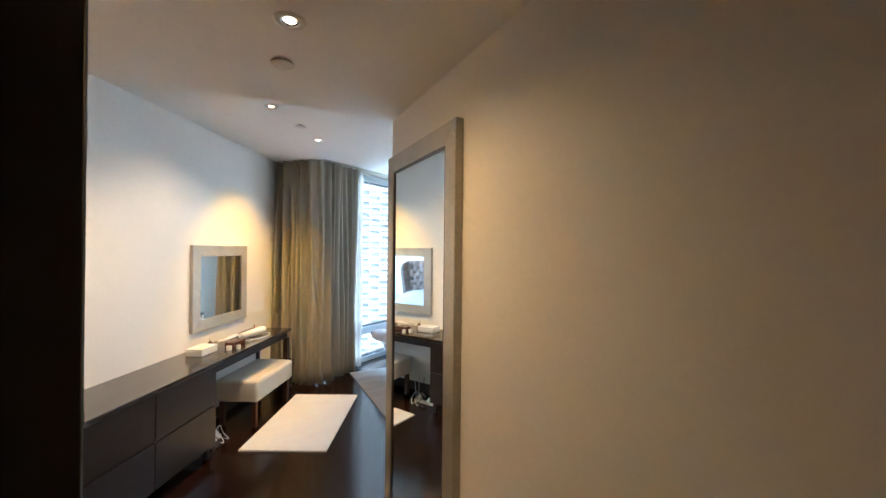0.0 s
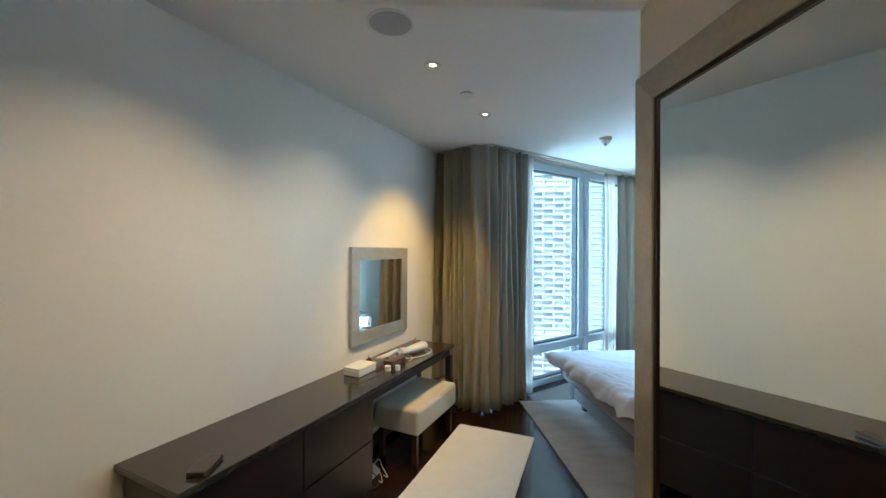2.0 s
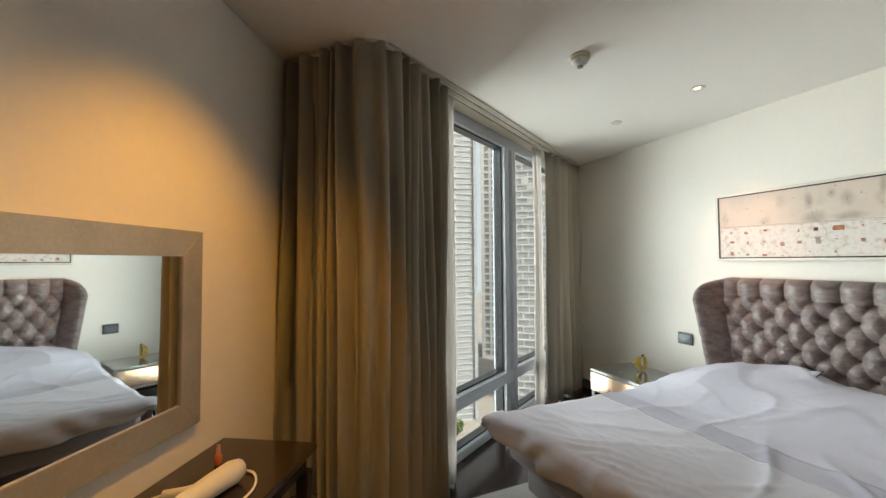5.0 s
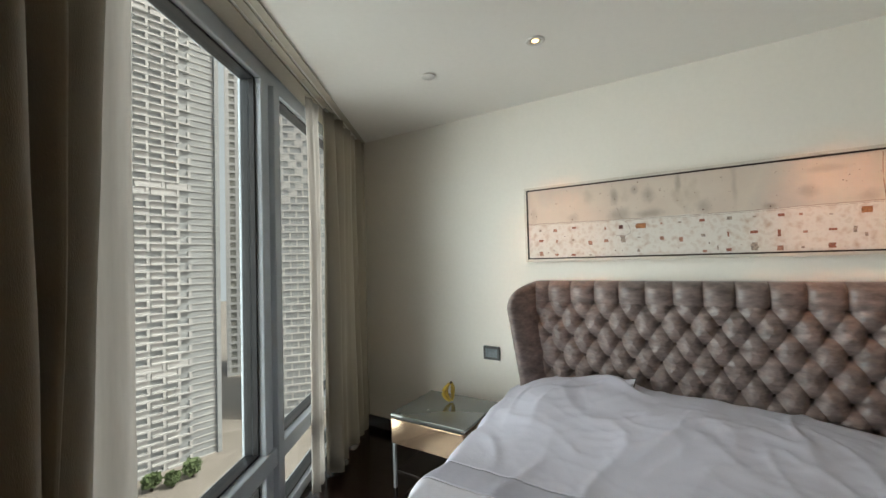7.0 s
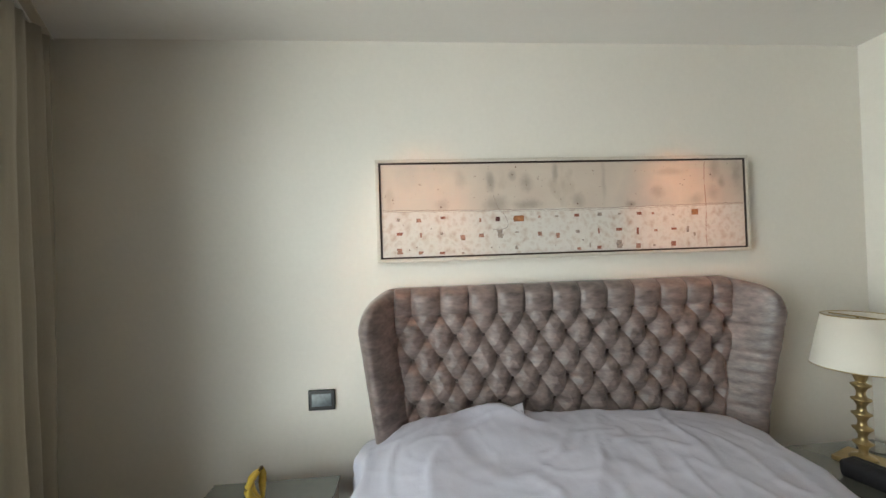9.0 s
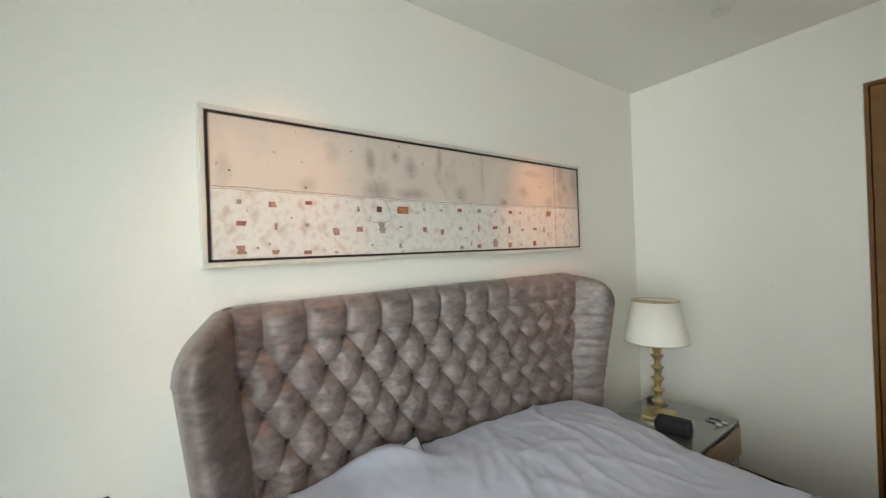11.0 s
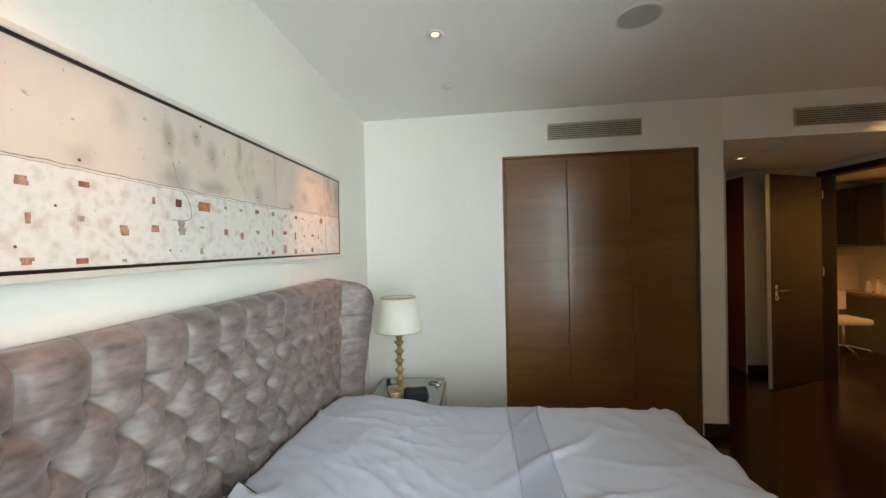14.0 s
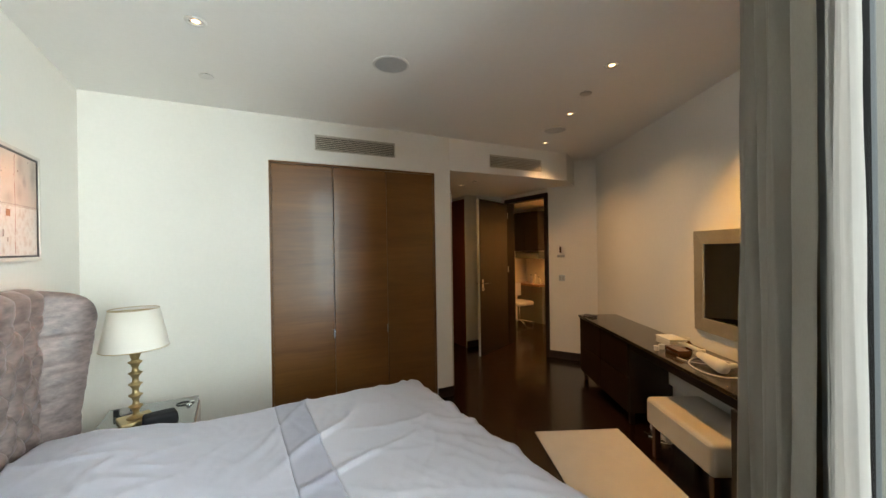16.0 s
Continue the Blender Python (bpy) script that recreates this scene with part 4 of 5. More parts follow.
def picture():
    y0, y1, z0, z1 = 2.875, 4.91, 1.535, 2.03
    p = thing("framed_painting", (HEAD, (y0 + y1) / 2, z0), "long abstract plaster-coloured painting in a thin silver frame", "painting")
    xf, xo = HEAD - 0.050, HEAD
    g = 0.022
    for lo, hi in (((xf, y0 - g, z0 - g), (xo, y1 + g, z0 - 0.004)), ((xf, y0 - g, z1 + 0.004), (xo, y1 + g, z1 + g)), ((xf, y0 - g, z0 - 0.004), (xo, y0 - 0.004, z1 + 0.004)), ((xf, y1 + 0.004, z0 - 0.004), (xo, y1 + g, z1 + 0.004))):
        part("frame", boxes((lo, hi, 0.003)), M_CHAMPAGNE, p)
    d = 0.005
    for lo, hi in (((xf + 0.004, y0 - 0.004, z0 - 0.004), (xo, y1 + 0.004, z0 + d)), ((xf + 0.004, y0 - 0.004, z1 - d), (xo, y1 + 0.004, z1 + 0.004)), ((xf + 0.004, y0 - 0.004, z0 + d), (xo, y0 + d, z1 - d)), ((xf + 0.004, y1 - d, z0 + d), (xo, y1 + 0.004, z1 - d))):
        part("inner_frame", boxes((lo, hi)), M_DESK, p, "dark inner fillet of the frame")
    part("canvas", boxes(((xf + 0.009, y0 + d, z0 + d), (xo - 0.002, y1 - d, z1 - d))), painting_material(), p)
    xs = xf + 0.0085
    paints = {"r": mat("brick_red_paint", (0.36, 0.18, 0.13), 0.7, var=0.6, scale=70, fine=220),
              "R": mat("deep_red_paint", (0.28, 0.10, 0.065), 0.7, var=0.4, scale=60, fine=220),
              "D": mat("oxblood_paint", (0.11, 0.035, 0.03), 0.7, var=0.3, scale=60, fine=220),
              "O": mat("rust_paint", (0.36, 0.145, 0.06), 0.7, var=0.5, scale=50, fine=200),
              "b": mat("umber_paint", (0.33, 0.255, 0.215), 0.7, var=0.65, scale=80, fine=240)}
    rnd = random.Random(5)
    W = y1 - y0

    def patch(across, high, a, c, k):
        """A ragged dab of paint: a few uneven strokes inside a small rectangle, given in millimetres of half-width and half-height."""
        y, z, a, c = y1 - across, z0 + high, a / 1000, c / 1000
        bm = bmesh.new()
        strokes = max(1, round(c / 0.005))
        for q in range(strokes):
            za, zb = z - c + 2 * c * q / strokes, z - c + 2 * c * (q + 1) / strokes
            if k in "rb" and strokes > 1 and rnd.random() < 0.22:
                continue
            l, r = a * rnd.uniform(0.6 if k in "rb" else 0.9, 1.05), a * rnd.uniform(0.6 if k in "rb" else 0.9, 1.05)
            box(bm, (xs - 0.0004 * (q % 2), y - l, max(za, z0 + 0.007)), (xs + 0.002, y + r, max(zb, z0 + 0.009)), m=Matrix.Translation((0, rnd.uniform(-1, 1) * 0.001, 0)))
        part("paint_patch", bm, paints[k], p)
    upper = ((0.091, 0.200, 9, 8, "b"), (0.198, 0.200, 14, 15, "r"), (0.327, 0.206, 14, 7, "R"), (0.526, 0.195, 7, 16, "r"), (0.621, 0.192, 12, 12, "D"),
             (0.735, 0.192, 29, 16, "O"), (0.847, 0.189, 8, 15, "r"), (0.945, 0.199, 12, 4, "b"), (1.056, 0.202, 14, 8, "R"), (1.183, 0.199, 16, 14, "b"),
             (1.299, 0.199, 9, 9, "b"), (1.410, 0.203, 14, 8, "R"), (1.491, 0.201, 8, 6, "r"), (1.606, 0.191, 8, 3, "b"), (1.736, 0.204, 20, 16, "O"))
    middle = ((0.095, 0.126, 16, 8, "R"), (0.207, 0.116, 6, 12, "r"), (0.318, 0.122, 10, 7, "b"), (0.429, 0.098, 14, 14, "r"), (0.529, 0.107, 14, 10, "r"),
              (0.631, 0.113, 17, 22, "b"), (0.723, 0.119, 10, 4, "b"), (0.847, 0.107, 13, 11, "r"), (0.947, 0.095, 12, 14, "r"), (1.059, 0.113, 11, 8, "b"),
              (1.177, 0.112, 4, 14, "R"), (1.293, 0.118, 17, 8, "R"), (1.399, 0.106, 7, 19, "R"), (1.504, 0.113, 14, 12, "r"), (1.609, 0.113, 17, 6, "R"))
    lower = ((0.095, 0.040, 17, 20, "r"), (0.204, 0.024, 13, 8, "r"), (0.317, 0.020, 14, 7, "R"), (0.429, 0.017, 9, 4, "b"), (0.717, 0.037, 9, 10, "b"),
             (1.062, 0.020, 14, 7, "r"), (1.126, 0.037, 4, 13, "b"), (1.176, 0.023, 12, 9, "R"), (1.293, 0.038, 18, 22, "b"), (1.399, 0.025, 16, 13, "r"),
             (1.491, 0.025, 8, 5, "b"), (1.603, 0.031, 14, 13, "R"), (1.69, 0.108, 8, 16, "b"), (1.73, 0.085, 7, 16, "b"))
    for row in (upper, middle, lower):
        for dab in row:
            patch(*dab)
    # small dark nail heads and spatters
    for across, high in ((0.184, 0.055), (0.262, 0.148), (0.707, 0.428), (0.782, 0.371), (0.588, 0.375), (0.727, 0.470), (1.369, 0.254), (1.681, 0.385), (1.656, 0.360),
                         (1.086, 0.066), (1.064, 0.264), (0.145, 0.041), (1.939, 0.470), (0.065, 0.305), (0.317, 0.263), (1.835, 0.411), (0.582, 0.042), (0.625, 0.040)):
        r = rnd.uniform(0.0028, 0.0048)
        part("spatter", lathe([(r, 0.0), (r * 0.7, 0.0012), (0.0003, 0.0015)], 8, Matrix.Translation((xs + 0.001, y1 - across, z0 + high)) @ Matrix.Rotation(radians(-90), 4, "Y"), close=False), paints["D"], p)
    # the double crack along the middle, the seam near the end and the bent scratch under the red square
    for dz, wd in ((0.0, 0.0020), (-0.008, 0.0012)):
        line = [(xs + 0.001, y1 - 0.012 - k * (W - 0.024) / 60, z0 + 0.243 + dz + 0.006 * math.cos(k / 60 * 6.3) + 0.002 * rnd.uniform(-1, 1)) for k in range(61)]
        part("paint_line", tube(bmesh.new(), line, wd, 5), paints["b"], p)
    part("paint_line", tube(bmesh.new(), [(xs + 0.001, y1 - 1.80 + 0.003 * math.sin(k), z0 + 0.012 + k * 0.047) for k in range(11)], 0.0020, 5), paints["r"], p)
    part("paint_line", tube(bmesh.new(), smoothpath([(xs + 0.001, y1 - a, z0 + c) for a, c in ((0.60, 0.32), (0.625, 0.25), (0.66, 0.21), (0.675, 0.16), (0.655, 0.14), (0.59, 0.137))], 5), 0.0016, 5), paints["b"], p)


picture()


# ---------- bed ----------
YB, HB_Y0, HB_Y1, HB_TOP = 3.94, 2.86, 5.02, 1.375


def headboard(bed):
    """A winged, deep-buttoned headboard: one soft sheet with diamond tufts, pleats at the rim and plain curved wings."""
    NY, NZ = 460, 230
    z_lo = 0.25
    wing = 0.17
    px, pz = 0.1495, 0.118
    zb = 1.235
    u0 = 4.765
    bm = bmesh.new()
    half = (HB_Y1 - HB_Y0) / 2

    def outline(z):
        # the sides lean outwards towards the rounded shoulders
        return half - 0.11 * ((HB_TOP - 0.18 - z) / 1.0 if z < HB_TOP - 0.18 else 0) - (0.0)

    def depth(y, z):
        e = outline(z) - abs(y - YB)
        rr = 0.20
        rim = e
        cy, cz = abs(y - YB) - (half - rr), z - (HB_TOP - rr)
        if cy > 0 and cz > 0:
            rim = min(e, rr - math.hypot(cy, cz))
        if e < wing:
            # wing: swells forward in a padded roll that turns back at the outer edge
            t = 1 - max(e, 0.0) / wing
            d = (0.135 + 0.060 * min(1.0, max(0.0, (z - 0.70) / 0.5))) * math.sin(min(1.0, t * 1.25) * math.pi / 2) ** 1.15
            r2 = min(1.0, max(0.0, 1 - rim / 0.055))
            d -= 0.080 * (1 - math.sqrt(max(0.0, 1 - r2 ** 2)))
            top = max(0.0, (z - (HB_TOP - 0.05)) / 0.05)
            pull = 0.010 * math.exp(-((z - 1.12) / 0.012) ** 2) + 0.008 * math.exp(-((z - 0.98) / 0.012) ** 2)
            wr = 0.005 * noise.noise((y * 7, z * 22, 1.0)) + 0.003 * noise.noise((y * 18, z * 40, 2.0)) - pull * (1 - t)
            return 0.062 + d + wr - 0.05 * top ** 2 * (1 - t)
        b = (zb - z) / pz
        a = (y - u0) / px
        if b < 0:
            s = abs(math.sin(math.pi * a))
            f = min(1.0, -b / 0.35)
            puff = 0.042 * s ** 0.45 + 0.010 * f
            top = max(0.0, (z - (HB_TOP - 0.05)) / 0.05)
            return 0.030 + puff - 0.05 * top ** 2
        p, q = a + b / 2, a - b / 2
        sp, sq = abs(math.sin(math.pi * p)), abs(math.sin(math.pi * q))
        # soft diamonds: thin creases run between the buttons, which sit deep
        ip, iq = round(p), round(q)
        bd = math.hypot((a - (ip + iq) / 2) * px, (b - (ip - iq)) * pz)
        pit = math.exp(-(bd / 0.027) ** 1.25)
        crease = math.exp(-(sp / 0.06) ** 2) + 0.55 * math.exp(-(sq / 0.06) ** 2)
        swell = 1 - (1 - sp * sq) ** 2
        edge = min(1.0, (e - wing) / 0.03)
        rumple = 0.005 * noise.noise((y * 16, z * 22, 0.3)) + 0.0030 * noise.noise((y * 38, z * 50, 5.0))
        return 0.070 + (0.013 * swell - 0.058 * pit - 0.0045 * crease) * (0.75 + 0.25 * edge) + rumple
    rows = []
    r = 0.20
    for j in range(NZ + 1):
        row = []
        for i in range(NY + 1):
            v = -1 + 2 * i / NY
            z = z_lo + (HB_TOP - z_lo) * j / NZ
            y = YB + v * outline(z)
            # rounded shoulders, with a gently domed top rail
            dy = abs(v) * outline(z) - (half - r)
            top = HB_TOP
            if dy > 0:
                top = HB_TOP - r + math.sqrt(max(0.0, r * r - min(dy, r) ** 2))
            zz = z if z < HB_TOP - r else (HB_TOP - r) + (z - (HB_TOP - r)) / r * (top - (HB_TOP - r))
            row.append(bm.verts.new((HEAD - 0.03 - depth(y, zz), y, zz)))
        rows.append(row)
    for a, b in zip(rows, rows[1:]):
        for i in range(NY):
            bm.faces.new((a[i], b[i], b[i + 1], a[i + 1]))
    # roll the rim back to the wall
    rim = [r0[0] for r0 in rows] + rows[-1][1:] + [r0[NY] for r0 in reversed(rows[:-1])]
    mid = [bm.verts.new((min(HEAD - 0.02, v.co.x + 0.06), v.co.y + (0.006 if v.co.y > YB else -0.006), v.co.z + 0.004)) for v in rim]
    back = [bm.verts.new((HEAD - 0.006, v.co.y + (-0.02 if v.co.y > YB else 0.02), v.co.z - 0.01)) for v in rim]
    for a, b in ((rim, mid), (mid, back)):
        for k in range(len(rim) - 1):
            bm.faces.new((a[k], a[k + 1], b[k + 1], b[k]))
    hb = part("headboard", bm, M_VELVET, bed, "mauve-grey deep-buttoned velvet headboard with wings", smooth=True)
    for k in range(0, 6):
        z = zb - k * pz
        if z < 0.66:
            continue
        for c in range(-1, 13):
            y = u0 - px * (c + (0.5 if k % 2 else 0.0))
            if outline(z) - abs(y - YB) < wing + 0.012:
                continue
            b = lathe([(0.0005, 0.0075), (0.006, 0.0065), (0.0095, 0.003), (0.0100, 0.0)], 10, Matrix.Translation((HEAD - 0.050, y, z)) @ Matrix.Rotation(radians(-90), 4, "Y"), close=False)
            part("button", b, M_BUTTON, hb, smooth=True)
    return hb


def bed_top(x, y):
    """Height of the made-up bed: flat, with the pillows swelling under the cover towards the headboard."""
    h = 0.575
    t = min(1.0, max(0.0, (x - 2.55) / 0.75))
    t = t * t * (3 - 2 * t)
    v = (y - 4.02) / 1.05
    h += 0.135 * t * max(0.0, 1 - abs(v) ** 2.6) ** 0.6
    h += 0.045 * t * math.exp(-((y - 4.70) / 0.19) ** 2)
    h += 0.060 * min(1.0, max(0.0, (x - 3.12) / 0.28)) * math.exp(-((y - 4.36) / 0.17) ** 2)
    h += 0.012 * math.sin(3.2 * x + 1.1) * math.sin(2.6 * y)
    # long soft creases, sharper towards the pillow end and the foot corner
    wx, wy = x + 0.18 * noise.noise((x * 1.7, y * 1.7, 3.0)), y + 0.18 * noise.noise((x * 1.7, y * 1.7, 7.0))
    for ang, sc, amp, seed in ((0.6, 2.6, 0.014, 0.0), (-0.5, 3.6, 0.012, 4.0), (1.2, 7.5, 0.006, 9.0), (0.1, 12.0, 0.003, 2.0), (-0.9, 9.0, 0.004, 13.0)):
        a = wx * math.cos(ang) + wy * math.sin(ang)
        b = -wx * math.sin(ang) + wy * math.cos(ang)
        n = noise.noise((a * sc * 0.45, b * sc, seed))
        gate = max(0.0, 0.5 + 1.4 * noise.noise((x * 1.5 + seed, y * 1.5, 11.0)))
        h += amp * max(0.0, 1 - abs(n) * 6.0) ** 1.3 * gate * (0.8 + 0.6 * t)
    h += 0.012 * noise.noise((x * 2.2, y * 2.2, 1.0))
    # crumples gathered along the foot edge
    ft = max(0.0, 1 - (x - 1.5) / 0.42)
    if ft > 0:
        q = noise.noise(((x + 0.55 * y) * 9.0, (y - 0.55 * x) * 2.6, 6.0))
        h += 0.034 * ft * max(0.0, 1 - abs(q) * 3.2) ** 1.4 * max(0.0, 0.45 + noise.noise((x * 3, y * 2.2, 8.0)))
    return h


def sheet():
    x0, x1, y0, y1 = 1.50, 3.50, 3.06, 5.02
    drop_f, drop_a, drop_b = 0.115, 0.26, 0.24
    bm = bmesh.new()
    NX, NYY = 150, 170
    grid = []
    ux0, uy0, uy1 = x0 - drop_f, y0 - drop_a, y1 + drop_b

    def hang(d):
        """How far out and how far down cloth goes that reaches d past the mattress edge."""
        r = 0.06
        if d < r * 1.57:
            a = d / r
            return r * math.sin(a), r * (1 - math.cos(a))
        return r + 0.02 * math.sin((d - r) * 9), r + (d - r * 1.57)
    for i in range(NX + 1):
        row = []
        for j in range(NYY + 1):
            x = ux0 + (x1 - ux0) * i / NX
            y = uy0 + (uy1 - uy0) * j / NYY
            cx, cy = max(x, x0 + 0.06), min(max(y, y0 + 0.06), y1 - 0.06)
            z = bed_top(cx, cy)
            px, py = x, y
            dx, dy = max(0.0, x0 + 0.06 - x), max(0.0, y0 + 0.06 - y, y - (y1 - 0.06))
            sgn = -1 if y < y0 + 0.06 else 1
            if dx or dy:
                d = math.hypot(dx, dy) if dx and dy else dx + dy
                o, dn = hang(d)
                if dx and dy:
                    k = o / d
                    # the corner hangs as a loose point
                    px, py = cx - dx * k * 1.3, cy + sgn * dy * k * 1.3
                    dn *= 0.72 if sgn > 0 else 0.9
                elif dx:
                    px = cx - o
                else:
                    py = cy + sgn * o
                f = min(1.0, d / 0.12)
                fold = 0.022 * f * math.sin(17 * (y if dx >= dy else x) + 3 * noise.noise((x * 2, y * 2, 5)))
                diag = 0.018 * f * math.sin(22 * (x + y * 0.8) + 4 * noise.noise((x * 3, y * 3, 1)))
                if dx >= dy:
                    px -= fold + diag
                else:
                    py += sgn * (fold + diag)
                if dx and y > 4.45:
                    # the foot corner is pulled out into a loose point
                    w = min(1.0, (y - 4.45) / 0.5) ** 2
                    px -= 0.10 * w * min(1.0, dx / 0.1)
                    dn *= 1 - 0.55 * w
                z -= dn
                z = max(z, 0.10)
            row.append(bm.verts.new((px, py, z)))
        grid.append(row)
    pts = [[v.co.copy() for v in row] for row in grid]
    bm.free()
    c = thing("bed_cover", (2.5, YB, 0.55), "rumpled lavender-white cotton bed cover with a grey band", "bedding")
    ia, ib = round((2.315 - ux0) / (x1 - ux0) * NX), round((2.49 - ux0) / (x1 - ux0) * NX)
    for nm, a, b, ma, lab in (("foot_panel", 0, ia, M_SHEETW, "plain white foot end"), ("band", ia, ib, M_STRIPE, "broad grey-blue woven band"), ("head_panel", ib, NX, M_SHEET, "lavender-white head end")):
        bm = bmesh.new()
        g = [[bm.verts.new(p) for p in pts[i]] for i in range(a, b + 1)]
        for i in range(b - a):
            for j in range(NYY):
                bm.faces.new((g[i][j], g[i + 1][j], g[i + 1][j + 1], g[i][j + 1]))
        sh = part(nm, bm, ma, c, lab, smooth=True)
        md = sh.modifiers.new("cloth", "SOLIDIFY")
        md.thickness = 0.006
        md.offset = -1


def bed():
    b = thing("bed", (2.5, YB, 0.0), "king-size bed with a mauve-grey buttoned velvet headboard", "bed")
    headboard(b)
    bm = boxes(((1.66, 3.12, 0.09), (3.54, 4.94, 0.295), 0.02))
    part("base", bm, M_BEDBASE, b, "dark brown upholstered bed base")
    bm = boxes(((1.545, 3.10, 0.30), (3.545, 4.98, 0.555), 0.04))
    part("mattress", bm, M_BEDSHADE, b, "fabric mattress with its shade painted in as taupe-grey")
    for x in (1.75, 3.4):
        for y in (3.2, 4.85):
            part("leg", boxes(((x - 0.03, y - 0.03, 0.0), (x + 0.03, y + 0.03, 0.09), 0.004)), M_DOORDARK, b)
    return b


bed()
sheet()


def pillow(x, y, z, sx, sy, sz, rx, ry, rz, label):
    p = thing("pillow", (x, y, z - 0.02), label, "pillow", "pillows on the bed")
    bm = bmesh.new()
    bmesh.ops.create_grid(bm, x_segments=24, y_segments=24, size=1.0)
    top = list(bm.verts)
    r = bmesh.ops.duplicate(bm, geom=list(bm.verts) + list(bm.edges) + list(bm.faces))
    dup = [v for v in r["geom"] if isinstance(v, bmesh.types.BMVert)]
    m = pose(x, y, z, rx, ry, rz)
    for vs, sg in ((top, 1), (dup, -1)):
        for v in vs:
            u, w = v.co.x, v.co.y
            e = max(0.0, (1 - u ** 4) * (1 - w ** 4)) ** 0.5
            pin = 1 - 0.10 * (1 - abs(u * w))
            v.co = m @ Vector((u * sx / 2 * pin, w * sy / 2 * pin, sg * sz / 2 * e + 0.008 * noise.noise((u * 3, w * 3, sg))))
    bmesh.ops.remove_doubles(bm, verts=list(bm.verts), dist=0.0005)
    part("case", bm, M_SHEETW, p, smooth=True)
    cord = [m @ Vector((a * sx / 2 * (1 - 0.10 * (1 - abs(a * b))), b * sy / 2 * (1 - 0.10 * (1 - abs(a * b))), 0)) for a, b in
            [(-1 + 2 * k / 10, -1) for k in range(10)] + [(1, -1 + 2 * k / 10) for k in range(10)] + [(1 - 2 * k / 10, 1) for k in range(10)] + [(-1, 1 - 2 * k / 10) for k in range(11)]]
    part("piping", tube(bmesh.new(), cord, 0.003, 6), M_BLACK, p, "dark piped edge")


pillow(3.33, 4.44, 0.645, 0.36, 0.46, 0.08, -22, -25, 0, "white pillow with dark piping half under the cover")


# ---------- nightstands ----------
def nightstand(x0, x1, y0, y1, label):
    n = thing("nightstand", ((x0 + x1) / 2, (y0 + y1) / 2, 0.0), label, "nightstand", "nightstands")
    part("top", boxes(((x0, y0, 0.485), (x1, y1, 0.503), 0.003)), M_SMOKED, n, "smoked grey glass top")
    part("body", boxes(((x0 + 0.006, y0 + 0.008, 0.30), (x1 - 0.006, y1 - 0.008, 0.484), 0.003)), M_STANDSIDE, n)
    dr = part("drawer", boxes(((x0 - 0.010, y0 + 0.014, 0.31), (x0 + 0.006, y1 - 0.014, 0.475), 0.003)), M_STANDSIDE, n)
    # solid black strip painted in as the shade above the drawer
    part("drawer_gap", boxes(((x0 - 0.002, y0 + 0.008, 0.476), (x0 + 0.006, y1 - 0.008, 0.483))), M_BLACK, n)
    part("shelf", boxes(((x0 + 0.02, y0 + 0.02, 0.10), (x1 - 0.02, y1 - 0.02, 0.12), 0.002)), M_DESK, n)
    for x in (x0 + 0.015, x1 - 0.015):
        for y in (y0 + 0.02, y1 - 0.02):
            part("leg", boxes(((x - 0.010, y - 0.010, 0.0), (x + 0.010, y + 0.010, 0.30), 0.002)), M_ALU, n)
    return n


nightstand(2.94, 3.46, 5.13, 5.71, "low nightstand with a smoked glass top on slim metal legs")
nightstand(2.92, 3.42, 2.37, 2.95, "low nightstand with a smoked glass top beside the lamp")


